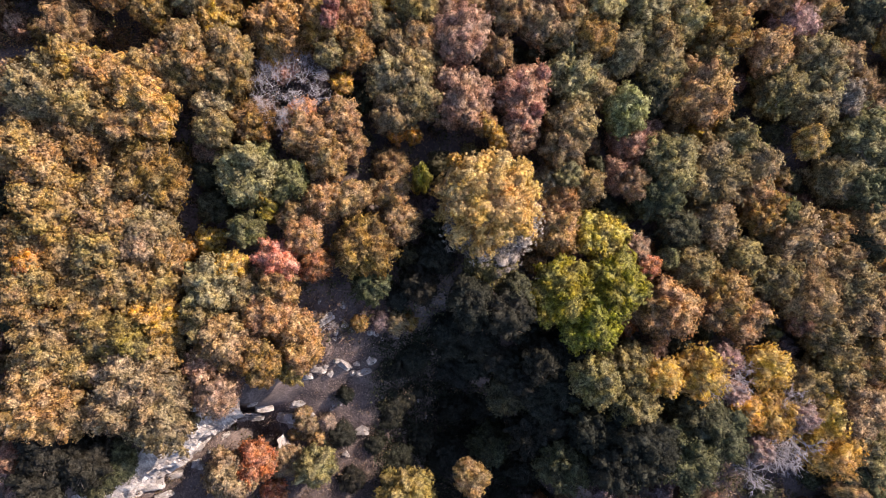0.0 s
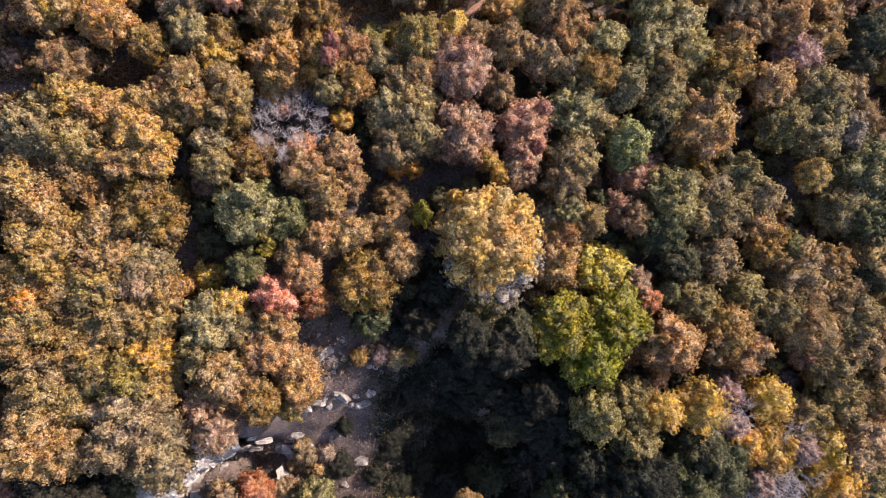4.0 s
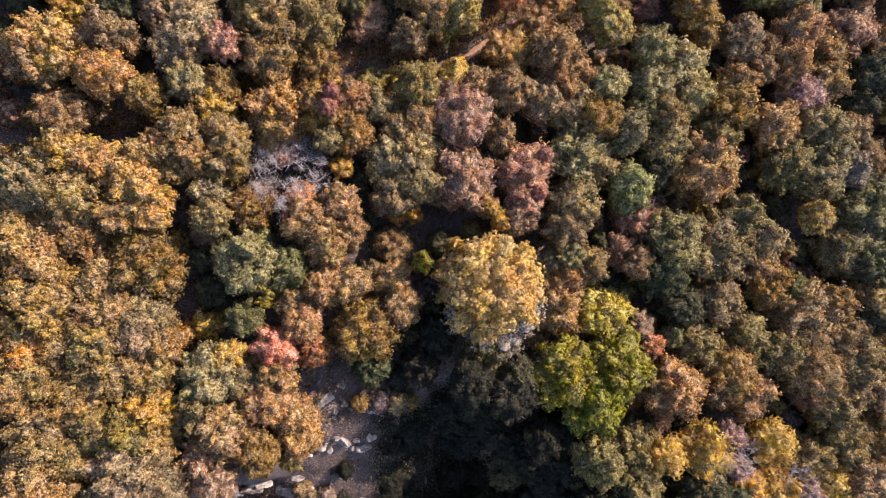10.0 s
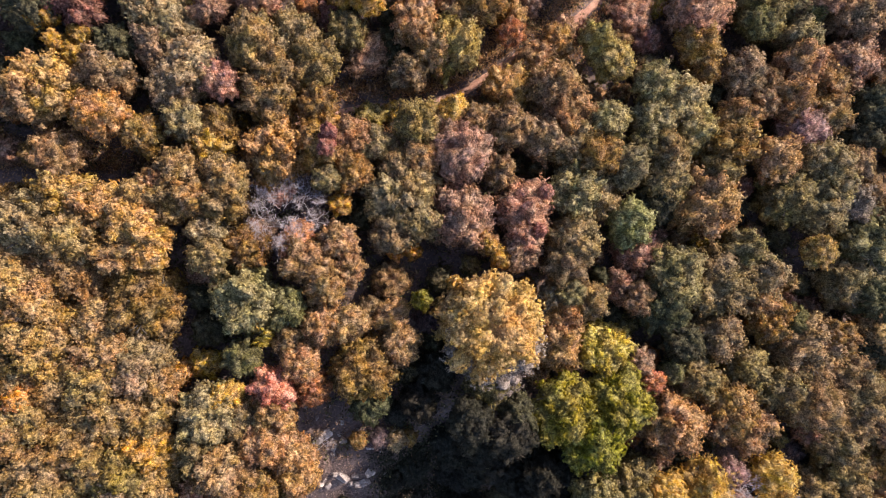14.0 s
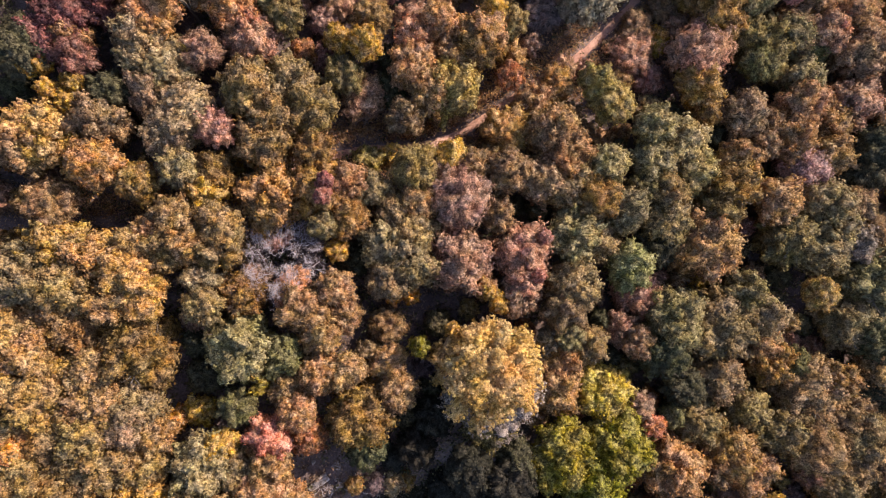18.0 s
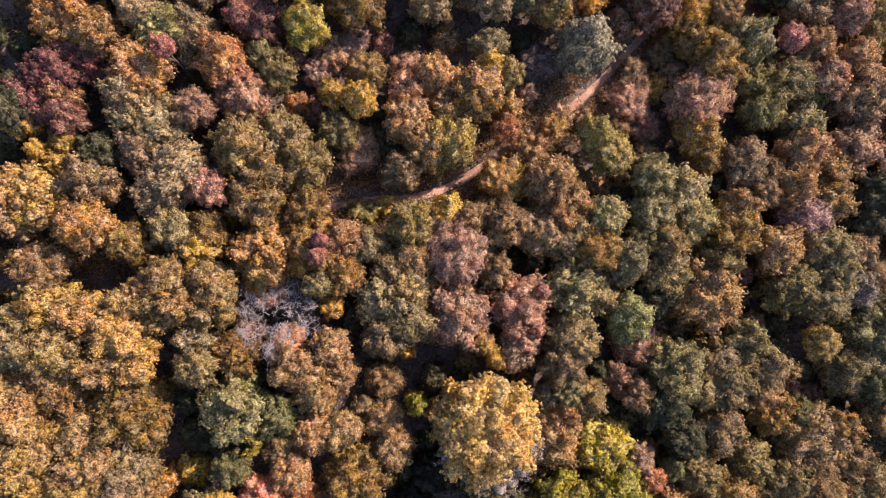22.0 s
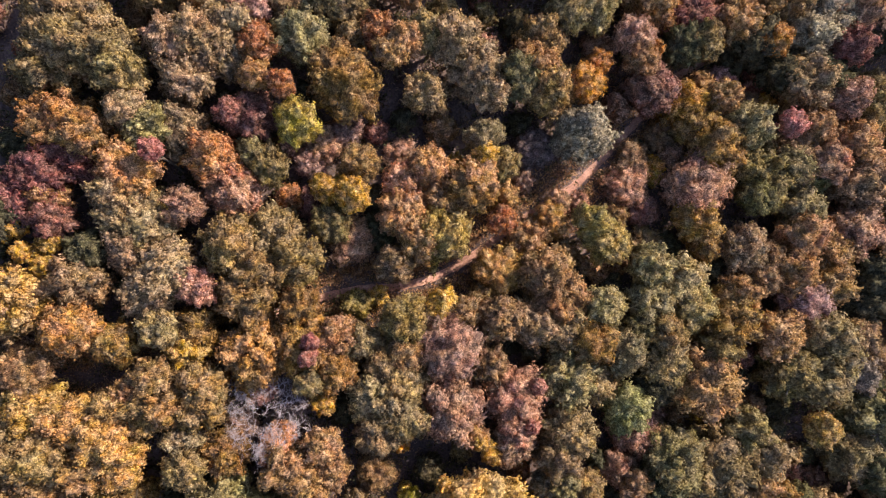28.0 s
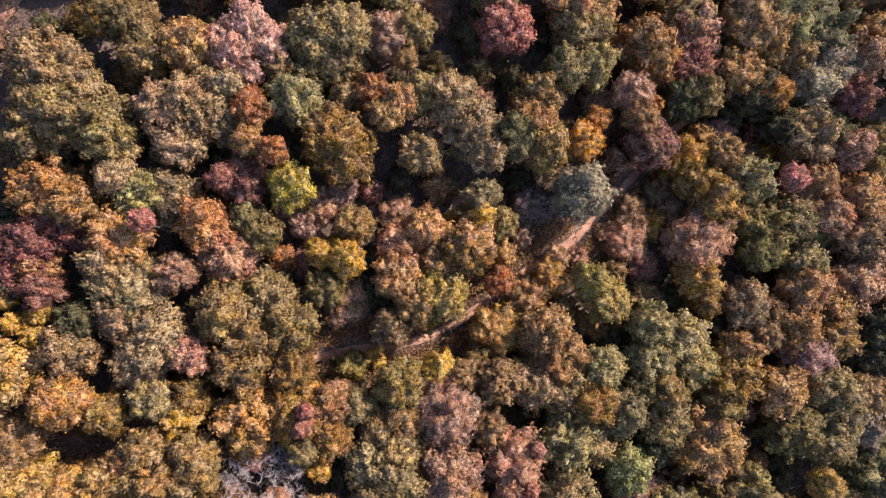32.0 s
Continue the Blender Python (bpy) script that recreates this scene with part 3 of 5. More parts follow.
tree("russet", 14.2, 4.3, 0.81, 4.7)
tree("mauve", 13.4, 5.5, 1.13, 4.2)
tree("green", 15.8, 5.0, 0.91, 4.1)
tree("mauve", 13.0, 13.3, 1.76, 3.0)
tree("mauve", 12.2, 10.7, 1.32, 3.0)
tree("mauve", 14.2, 12.7, 1.52, 3.0)
tree("brown", 13.0, 9.8, 1.12, 4.6)
tree("tan", 17.4, 16.6, 2.48, 5.3)
bush("gold", 19.4, 15.3, 1.10, 1.6)
bush("gold", 18.0, 14.4, 0.90, 1.5)
tree("olive", 14.5, 17.7, 1.66, 5.0)
tree("dark", 14.1, 16.3, 1.59, 4.0)
tree("greygreen", 15.5, 11.5, 2.13, 5.3)
tree("drab", 19.0, 11.3, 2.86, 4.6)
tree("drab", 19.0, 7.8, 1.98, 4.5)
tree("dark", 15.0, 9.2, 1.88, 4.8)
tree("dark", 16.4, 7.1, 1.56, 5.0)
tree("olive", 20.5, 13.4, 1.94, 4.4)
tree("drab", 21.9, 11.8, 1.86, 5.1)
tree("tan", 21.9, 10.3, 1.51, 4.5)
tree("goldolive", 23.0, 8.9, 1.72, 4.3)
tree("olive", 23.6, 17.5, 2.14, 4.5)
tree("greygreen", 26.4, 17.6, 2.60, 4.4)
tree("silver", 29.1, 17.7, 1.79, 4.0)
tree("brown", 30.1, 18.6, 1.72, 4.0)
bush("pink", 31.0, 20.4, 0.64, 1.3)
tree("drab", 26.7, 19.9, 1.93, 4.8)
tree("goldtan", 25.9, 13.7, 1.20, 5.1)
tree("greygreen", 30.7, 14.9, 2.81, 4.5)
tree("greygreen", 29.2, 11.8, 2.26, 4.1)
tree("goldolive", 28.0, 7.9, 1.42, 5.0)
tree("drab", 26.0, 7.1, 2.61, 4.9)
tree("green", 24.7, 9.0, 1.11, 4.2)
tree("olive", 25.9, 5.1, 2.25, 4.4)
tree("brown", 28.9, 5.4, 2.03, 4.7)
tree("dark", 31.0, 10.8, 1.98, 5.0)
tree("dark", 31.1, 7.5, 1.99, 4.5)
tree("olive", 17.6, 4.7, 1.86, 4.5)
tree("olive", 21.6, 5.4, 1.88, 4.1)
tree("goldolive", 19.9, 2.8, 1.98, 5.2)
tree("tan", 21.9, 1.3, 2.07, 4.1)
tree("brown", 19.3, 1.8, 1.64, 4.5)
tree("brown", 26.5, 3.1, 2.34, 5.2)
tree("mauve3", 26.7, 1.1, 1.24, 3.9)
tree("olive", 23.8, 4.2, 1.72, 4.8)
tree("olive", 30.1, 4.2, 2.24, 5.2)
tree("greytan", 30.5, 2.1, 2.28, 4.8)
tree("olive", 28.6, 0.4, 2.03, 4.9)
tree("olive", 27.2, -3.4, 2.14, 4.2)
tree("olive", 30.0, -2.0, 2.29, 4.6)
tree("brown", 31.9, -1.7, 2.15, 4.2)
tree("greytan", 31.3, -5.3, 2.54, 5.2)
tree("greygreen", 32.5, -8.2, 2.22, 4.4)
tree("dark", 32.5, -10.4, 2.13, 4.5)
tree("goldfeather", 15.8, -3.2, 1.42, 5.1)
tree("goldfeather", 18.8, -2.8, 2.08, 5.1)
tree("bare", 20.8, -2.9, 2.15, 6.6)
tree("goldfeather", 24.1, -2.2, 1.86, 4.5)
tree("goldfeather", 22.1, -5.6, 1.56, 4.4)
tree("goldfeather", 24.4, -5.7, 1.97, 4.9)
tree("bare", 26.7, -7.2, 2.68, 6.1)
tree("goldfeather", 28.8, -5.6, 2.39, 4.5)
tree("goldfeather", 29.8, -7.8, 2.64, 4.7)
tree("olive", 13.1, -2.6, 2.07, 4.3)
tree("olive", 13.8, -5.3, 2.10, 4.6)
tree("olive", 10.9, -3.7, 1.83, 5.3)
# shade and dark kinds below carry the gully's shade in their leaf colour
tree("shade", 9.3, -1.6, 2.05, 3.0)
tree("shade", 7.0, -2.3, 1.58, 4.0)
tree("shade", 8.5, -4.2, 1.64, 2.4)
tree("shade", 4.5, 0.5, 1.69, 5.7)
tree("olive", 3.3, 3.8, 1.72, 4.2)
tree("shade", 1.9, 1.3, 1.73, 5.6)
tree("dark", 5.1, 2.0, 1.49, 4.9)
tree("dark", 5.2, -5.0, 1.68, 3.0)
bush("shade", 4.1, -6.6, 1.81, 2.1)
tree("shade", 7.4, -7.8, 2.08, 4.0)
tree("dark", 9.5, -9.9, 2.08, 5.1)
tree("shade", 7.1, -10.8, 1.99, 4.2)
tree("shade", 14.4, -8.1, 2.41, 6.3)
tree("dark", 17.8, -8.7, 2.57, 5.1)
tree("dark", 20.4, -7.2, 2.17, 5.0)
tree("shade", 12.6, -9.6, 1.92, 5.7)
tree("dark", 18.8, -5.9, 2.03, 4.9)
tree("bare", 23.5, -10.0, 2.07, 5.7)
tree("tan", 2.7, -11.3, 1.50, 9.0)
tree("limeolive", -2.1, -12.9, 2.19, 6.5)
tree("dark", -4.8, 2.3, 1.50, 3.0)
bush("goldolive", -5.5, -0.3, 0.66, 1.4)
bush("goldolive", -2.2, -0.1, 0.70, 1.4)
bush("greytan", -3.0, -0.2, 0.85, 1.6)
tree("shade", -1.5, 2.5, 1.35, 3.0)
tree("shade", -0.5, 4.5, 1.35, 3.0)
bush("shade", -4.7, -9.4, 0.81, 1.3)
bush("shade", -3.3, -3.6, 0.87, 1.6)
tree("tawny", -24.0, 1.3, 1.79, 4.9)
tree("orange", -24.2, 2.3, 1.17, 4.5)
tree("tawny", -21.5, 1.8, 1.93, 4.2)
tree("tawny", -19.3, 1.6, 2.03, 4.9)
tree("tawny", -17.6, 1.4, 1.72, 4.4)
tree("gold", -17.0, -0.6, 1.49, 4.8)
tree("gold", -18.2, -0.5, 1.13, 4.3)
tree("tawny", -21.2, -0.3, 1.90, 5.1)
tree("tawny", -24.6, -0.0, 1.73, 4.8)
tree("tawny", -23.2, -1.9, 2.18, 5.2)
tree("tawny", -21.7, -3.5, 1.76, 4.5)
tree("tan", -23.7, -3.9, 1.82, 4.9)
tree("tawny", -20.3, -1.5, 1.67, 4.9)
tree("lime2", -18.7, -2.0, 2.03, 5.2)
tree("tawny", -17.4, -2.4, 1.74, 4.5)
tree("greytan", -18.4, -4.0, 2.35, 5.4)
tree("greytan", -17.3, -5.4, 2.20, 5.3)
tree("greytan", -17.0, -7.0, 2.00, 5.0)
tree("greytan", -19.6, -6.1, 1.77, 5.2)
bush("dark", -20.3, -9.8, 1.52, 2.0)
tree("tan", -23.7, -6.1, 2.31, 5.5)
tree("tawny", -22.2, -6.5, 1.75, 4.7)
# shade kind again: shadow below the left canopy put into leaf colour
tree("shade", -24.0, -8.9, 1.97, 3.4)
tree("shade", -21.8, -9.6, 1.80, 3.4)
bush("red", -24.3, -11.0, 1.23, 1.8)
bush("dark", -21.5, -10.9, 1.46, 1.9)
tree("shade", -24.2, -10.8, 1.66, 3.4)
tree("tan", -13.2, -1.7, 1.96, 5.4)
tree("pinkmauve", -14.6, -3.4, 1.35, 4.5)
tree("mauve", -13.7, -5.2, 1.50, 4.8)
tree("tan", -12.1, -2.4, 1.46, 4.8)
tree("greygreen", -14.2, 1.6, 1.96, 5.1)
tree("olive", -12.5, 1.3, 1.65, 4.3)
tree("gold", -13.0, 2.7, 1.08, 4.7)
tree("tan", -10.4, 1.8, 1.44, 4.7)
tree("tan", -10.7, 0.0, 1.52, 4.8)
tree("tan", -9.5, -0.7, 1.60, 4.5)
tree("tan", -8.9, -2.1, 1.60, 4.8)
tree("goldolive", -11.2, -3.1, 1.46, 4.9)
tree("lime2", -9.6, -3.5, 1.10, 4.5)
bush("bare", -7.8, -0.7, 1.23, 1.9)
tree("olive", -14.7, -0.4, 1.54, 4.9)
tree("russetb", -13.0, -10.4, 1.66, 4.0)
tree("greytan", -14.5, -11.3, 1.84, 4.2)
tree("greygreen", -8.6, -10.6, 1.55, 4.4)
bush("greytan", -11.0, -10.6, 1.36, 1.8)
bush("russet", -11.9, -12.9, 1.11, 1.6)
bush("shade", -6.3, -12.0, 1.19, 1.3)
bush("bare", -1.4, -12.5, 1.27, 1.7)
tree("dark", -24.0, 24.4, 1.61, 4.8)
tree("redmauve_deep", -23.0, 25.3, 1.45, 4.2)
tree("gold", -23.8, 23.5, 0.60, 3.8)
tree("gold", -22.7, 22.5, 0.60, 3.8)
tree("gold", -23.0, 23.8, 0.60, 3.8)
tree("gold", -21.5, 23.1, 0.60, 3.8)
tree("orangetan", -23.1, 20.0, 1.90, 5.1)
tree("tan_deep", -23.6, 19.5, 1.88, 4.9)
bush("dark", -22.8, 19.6, 1.20, 2.0)
tree("gold", -21.8, 21.9, 0.60, 3.8)
tree("redmauve", -21.4, 24.5, 1.30, 4.6)
tree("tan_deep", -21.8, 25.4, 1.30, 4.1)
tree("dark", -19.8, 23.0, 1.27, 3.9)
tree("drab", -20.4, 21.1, 1.78, 4.3)
bush("dark", -20.6, 19.7, 1.20, 2.2)
tree("greytan", -17.2, 24.9, 1.98, 4.5)
tree("greytan", -17.7, 23.0, 1.54, 4.0)
tree("greytan", -15.6, 22.0, 1.92, 4.8)
tree("greytan", -16.4, 20.7, 1.57, 4.5)
tree("pinkred", -13.8, 21.1, 1.19, 4.6)
tree("greytan", -18.1, 25.8, 1.48, 4.7)
tree("mauve3", -14.7, 25.7, 1.24, 4.1)
bush("gold", -15.5, 25.5, 0.46, 3.6)
tree("tawny", -12.0, 23.5, 1.88, 5.3)
tree("drab", -10.2, 24.6, 1.93, 4.2)
tree("tawny", -10.9, 22.2, 1.82, 4.7)
tree("tawny", -8.6, 22.9, 1.62, 4.4)
tree("tawny", -11.3, 20.6, 1.81, 4.7)
bush("redmauve_deep", -8.1, 26.6, 1.06, 1.8)
tree("pinkmauve", -12.1, 26.7, 1.60, 4.2)
tree("orangetan", -20.1, 18.5, 1.52, 5.2)
tree("goldolive_deep", -18.1, 17.8, 1.29, 4.3)
bush("mauve3", -23.5, 17.6, 1.20, 2.2)
tree("brown", -22.5, 16.1, 1.55, 4.7)
tree("goldolive_deep", -14.2, 18.7, 1.49, 4.1)
tree("greygreen_deep", -15.7, 18.6, 1.20, 4.5)
tree("gold", -14.5, 17.6, 1.25, 4.1)
bush("gold_deep", -13.4, 19.7, 0.60, 1.4)
tree("tawny", -15.9, 15.8, 1.54, 4.7)
tree("tawny", -15.1, 14.4, 1.38, 5.1)
tree("tawny", -13.4, 15.5, 1.51, 5.0)
bush("orange", -13.2, 15.9, 0.52, 1.3)
tree("orangetan", -10.7, 17.6, 2.21, 4.9)
tree("goldolive_deep", -8.1, 20.2, 1.23, 4.9)
tree("goldolive", -7.9, 18.0, 1.71, 4.9)
tree("red", -7.2, 18.3, 0.56, 6.0)
tree("red", -7.3, 17.4, 0.52, 6.0)
tree("tan_deep", -6.2, 18.5, 1.58, 4.8)
tree("goldolive", -6.2, 16.6, 1.44, 4.7)
tree("olive", -7.5, 16.0, 0.95, 4.9)
bush("lime2", -5.3, 20.7, 1.03, 1.8)
bush("yellow", -4.0, 21.3, 0.74, 1.5)
tree("tawny", -2.2, 19.8, 1.51, 5.2)
tree("gold", -0.0, 20.8, 0.98, 4.5)
bush("mauve", -5.7, 24.5, 1.63, 2.2)
tree("gold_deep", -7.1, 27.1, 0.86, 4.1)
tree("gold", -5.5, 26.8, 1.13, 4.9)
tree("olive_deep", -6.8, 25.3, 1.22, 3.9)
bush("yellow", -6.7, 25.5, 0.53, 1.3)
bush("bare", -5.8, 23.6, 0.89, 1.6)
bush("dark", -4.2, 25.4, 1.35, 2.0)
tree("brown", -2.9, 23.2, 1.28, 4.0)
tree("tan", -2.5, 26.1, 1.57, 4.7)
tree("tan", -1.3, 24.6, 1.50, 4.9)
tree("tan", -0.2, 27.0, 1.61, 4.2)
tree("limeolive", -0.2, 25.2, 2.02, 4.9)
tree("goldolive", 1.4, 27.6, 1.67, 5.1)
tree("russet2", 3.4, 26.1, 0.95, 4.2)
bush("goldtan", 3.8, 23.2, 1.77, 2.9)
bush("goldtan", 3.1, 23.3, 1.43, 2.9)
bush("tan", 5.3, 25.3, 1.46, 2.9)
bush("orangetan", 6.8, 26.5, 1.31, 2.9)
bush("mauve", 7.4, 27.9, 0.97, 1.6)
tree("tan", 6.5, 23.1, 1.70, 4.6)
tree("tan", 7.3, 21.6, 2.23, 4.6)
tree("drab", 7.9, 19.5, 2.01, 4.6)
tree("goldolive", 9.4, 18.8, 1.55, 5.2)
tree("drab", 5.7, 20.0, 1.68, 4.5)
tree("brown", 3.6, 20.2, 1.55, 5.2)
tree("greygreen", 10.1, 21.2, 1.28, 5.0)
tree("limeolive", 9.3, 26.3, 1.25, 4.6)
tree("limeolive", 10.4, 25.3, 1.40, 4.3)
tree("greygreen", 13.3, 23.9, 1.48, 5.1)
tree("palegreen", 15.3, 22.9, 1.93, 4.7)
tree("palegreen", 13.4, 21.6, 1.81, 4.6)
tree("palegreen", 16.1, 21.4, 1.71, 4.4)
tree("olive", 14.3, 19.7, 1.56, 5.1)
tree("green", 12.8, 19.9, 1.32, 4.4)
bush("brown", 13.3, 25.7, 1.26, 1.8)
bush("mauve", 12.0, 29.3, 1.68, 2.1)
bush("gold", 13.8, 30.7, 1.04, 1.6)
tree("mauve", 16.3, 29.4, 2.27, 4.6)
tree("goldolive", 16.4, 27.0, 1.58, 4.5)
tree("goldolive", 17.2, 25.4, 1.01, 3.8)
tree("greytan", 19.7, 25.5, 1.71, 4.7)
tree("brown", 21.6, 24.9, 1.23, 4.3)
tree("olive", 21.2, 30.3, 2.15, 4.5)
tree("green", 20.4, 28.7, 1.39, 4.8)
tree("greygreen", 22.8, 31.1, 1.45, 4.8)
tree("green", 24.9, 30.4, 1.32, 3.8)
tree("pink", 25.7, 31.8, 1.33, 4.4)
tree("greygreen", 24.0, 28.5, 1.83, 4.3)
tree("greytan", 27.9, 30.6, 2.11, 5.2)
tree("tan", 24.0, 26.6, 1.80, 4.9)
tree("tan", 26.2, 26.0, 1.68, 4.2)
tree("mauve", 28.3, 27.4, 2.21, 4.4)
tree("mauve2", 24.5, 22.6, 1.81, 4.2)
tree("tan", 23.2, 24.1, 1.50, 5.0)
tree("tan", 26.6, 23.7, 2.05, 4.4)
tree("goldolive", 18.8, 20.7, 2.25, 5.0)
tree("olive", 18.4, 18.8, 1.57, 4.5)
tree("tan", 19.7, 22.5, 1.35, 4.6)
tree("brown", 21.3, 23.5, 1.12, 4.4)
tree("tan", 22.6, 19.9, 1.82, 4.9)
tree("greygreen", 11.2, 18.8, 1.31, 4.0)
tree("mauve", 0.5, 18.2, 2.15, 5.3)
tree("mauve", -0.2, 19.8, 1.55, 4.4)
tree("brown", 1.4, 20.4, 1.06, 4.4)
tree("tan", -2.1, 17.8, 1.39, 4.4)
tree("drab", -3.3, 17.2, 1.52, 4.4)
tree("drab", -2.1, 16.0, 1.52, 4.7)
tree("brown", 3.0, 17.5, 1.21, 4.4)
tree("greygreen", 25.8, 20.2, 1.64, 4.3)
tree("brown", 28.5, 20.0, 1.41, 4.7)
tree("dark", 29.7, 24.2, 1.93, 4.7)
tree("dark", 29.4, 22.4, 1.74, 3.9)
tree("tan_deep", -17.2, 15.1, 1.07, 4.1)
tree("drab", -4.7, 18.4, 1.17, 4.4)
tree("drab", -20.9, 36.0, 2.10, 5.4)
tree("drab", -20.9, 34.1, 2.16, 5.4)
tree("drab", -19.2, 33.7, 2.00, 5.0)
tree("olive", -21.9, 32.7, 1.86, 4.2)
tree("olive", -18.0, 32.6, 1.55, 5.0)
tree("drab", -21.2, 36.4, 1.65, 4.6)
tree("goldolive_deep", -18.9, 39.0, 1.33, 4.6)
tree("olive_deep", -17.6, 39.1, 1.27, 4.7)
tree("drab", -20.0, 35.1, 1.53, 4.8)
tree("drab", -16.5, 37.4, 1.51, 4.6)
tree("tan", -14.3, 37.7, 1.48, 5.1)
tree("olive_deep", -16.8, 38.9, 1.19, 4.3)
tree("greytan", -12.8, 35.9, 1.87, 4.7)
tree("drab", -14.4, 34.9, 1.46, 5.1)
tree("greytan", -14.0, 34.2, 1.68, 4.4)
tree("greygreen2", -14.8, 32.6, 1.60, 4.5)
tree("greytan", -15.5, 34.4, 1.33, 5.0)
tree("greytan", -12.4, 34.1, 1.34, 4.0)
tree("pinkwhite", -12.2, 38.0, 1.40, 5.0)
tree("pinkwhite", -11.3, 39.2, 1.55, 4.9)
tree("pinkwhite", -10.2, 38.5, 1.28, 4.4)
tree("pinkwhite", -11.2, 36.7, 0.94, 4.1)
tree("drab", -7.7, 38.9, 1.86, 5.2)
tree("drab", -5.7, 39.6, 1.46, 5.1)
tree("drab", -6.2, 38.2, 1.61, 4.3)
tree("mauve", -3.7, 39.6, 1.48, 4.6)
tree("drab", -2.1, 40.3, 1.36, 4.6)
tree("tan", -2.5, 38.4, 0.74, 4.2)
tree("greygreen", -8.7, 35.7, 1.78, 4.6)
tree("greytan_deep", -9.5, 37.2, 1.14, 4.0)
tree("russet2_deep", -11.0, 34.8, 1.18, 4.6)
tree("rusttan", -10.9, 32.8, 0.97, 4.8)
tree("russet2", -9.2, 32.2, 0.81, 6.0)
tree("redmauve", -11.4, 30.9, 1.51, 4.4)
tree("redmauve", -12.3, 30.8, 0.84, 4.7)
tree("limeyellow", -8.7, 30.7, 1.35, 4.9)
tree("goldolive", -6.2, 33.3, 2.31, 5.4)
tree("greytan_deep", -5.8, 36.2, 1.00, 3.8)
tree("russet2", -4.2, 36.3, 1.11, 4.7)
tree("tan", -3.4, 35.1, 1.10, 5.0)
tree("tan", -2.7, 35.9, 1.23, 5.1)
tree("olive", -1.5, 36.6, 1.25, 4.8)
tree("greygreen2", -1.5, 33.4, 1.39, 4.1)
tree("greygreen2", 0.2, 36.4, 1.72, 5.2)
tree("greygreen2", 1.5, 35.0, 2.01, 4.6)
tree("greygreen2", 2.4, 33.6, 1.26, 4.7)
tree("greygreen2", -17.5, 30.4, 1.13, 5.0)
tree("palegreen", -16.6, 29.6, 1.53, 4.9)
tree("greygreen2", -15.1, 29.8, 1.61, 4.3)
tree("rusttan", -21.3, 29.6, 1.89, 4.6)
tree("rusttan", -19.6, 28.9, 1.43, 5.1)
tree("redmauve_deep", -20.6, 27.8, 1.57, 4.2)
tree("redmauve_deep", -21.9, 26.8, 1.47, 4.7)
tree("rusttan", -17.7, 27.4, 1.76, 4.7)
tree("red", -15.6, 28.0, 0.64, 6.0)
tree("rusttan", -13.2, 28.3, 1.63, 4.9)
tree("pink", -12.2, 27.4, 1.12, 3.9)
tree("olive_deep", -10.4, 28.3, 1.31, 4.1)
tree("green", -11.1, 28.9, 0.91, 4.2)
bush("mauve2", -6.3, 31.0, 1.17, 1.9)
bush("redmauve", -4.5, 31.3, 0.83, 1.6)
bush("mauve", -7.6, 30.1, 1.30, 2.1)
bush("mauve2", -8.3, 29.1, 1.17, 1.9)
tree("tan", -5.2, 28.9, 1.24, 4.0)
bush("gold_deep", -7.6, 27.9, 0.83, 1.6)
bush("yellow", -6.2, 28.0, 0.90, 1.7)
tree("pink", -2.7, 27.8, 1.31, 4.0)
tree("tan", -1.0, 28.8, 1.55, 4.8)
bush("gold", 0.5, 30.0, 0.56, 1.4)
tree("gold", 2.2, 29.7, 0.79, 4.6)
tree("tan", 1.7, 28.3, 1.50, 5.1)
tree("olive", 3.4, 29.6, 1.15, 4.0)
tree("greygreen", 2.2, 31.0, 1.26, 4.4)
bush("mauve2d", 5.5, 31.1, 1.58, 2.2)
tree("tawny", 5.6, 37.3, 1.67, 4.5)
tree("tawny", 5.2, 35.6, 1.77, 4.9)
tree("tawny", 6.1, 34.2, 1.78, 4.8)
tree("green", 4.2, 34.7, 1.40, 5.1)
tree("silver", 8.4, 31.9, 2.00, 4.8)
tree("gold2", 8.4, 34.7, 1.19, 4.7)
tree("gold2", 9.3, 36.3, 0.79, 3.8)
bush("pinkmauve", 9.7, 38.3, 1.30, 1.6)
tree("drab", 8.1, 41.6, 1.82, 4.9)
tree("palegreen", 8.7, 39.6, 1.66, 4.7)
tree("drab", 7.2, 39.0, 1.33, 5.0)
tree("red", 3.4, 41.2, 1.68, 4.8)
bush("red", 1.6, 40.1, 0.66, 1.4)
bush("bare", 5.2, 40.4, 1.12, 1.8)
bush("dark", 1.6, 41.3, 1.54, 2.2)
tree("tan", 12.1, 41.3, 1.88, 4.9)
tree("rusttan", 13.0, 40.2, 1.45, 4.2)
tree("mauve", 11.4, 38.1, 1.39, 4.6)
tree("orange", 12.8, 37.4, 0.68, 3.9)
tree("brown", 11.9, 36.5, 1.17, 4.7)
tree("mauve3", 13.1, 35.2, 1.70, 4.7)
tree("pinkmauve", 15.6, 42.4, 1.99, 4.3)
tree("redmauve", 15.3, 39.9, 1.72, 4.3)
tree("dark", 14.9, 38.0, 1.38, 4.3)
tree("olive", 16.2, 38.4, 1.39, 4.8)
tree("tan", 19.4, 42.8, 1.84, 4.3)
tree("tan", 20.7, 42.4, 1.67, 4.8)
tree("tan", 18.4, 40.1, 1.61, 4.8)
tree("dark", 20.0, 39.1, 1.82, 4.1)
tree("gold2", 21.2, 39.0, 1.16, 4.5)
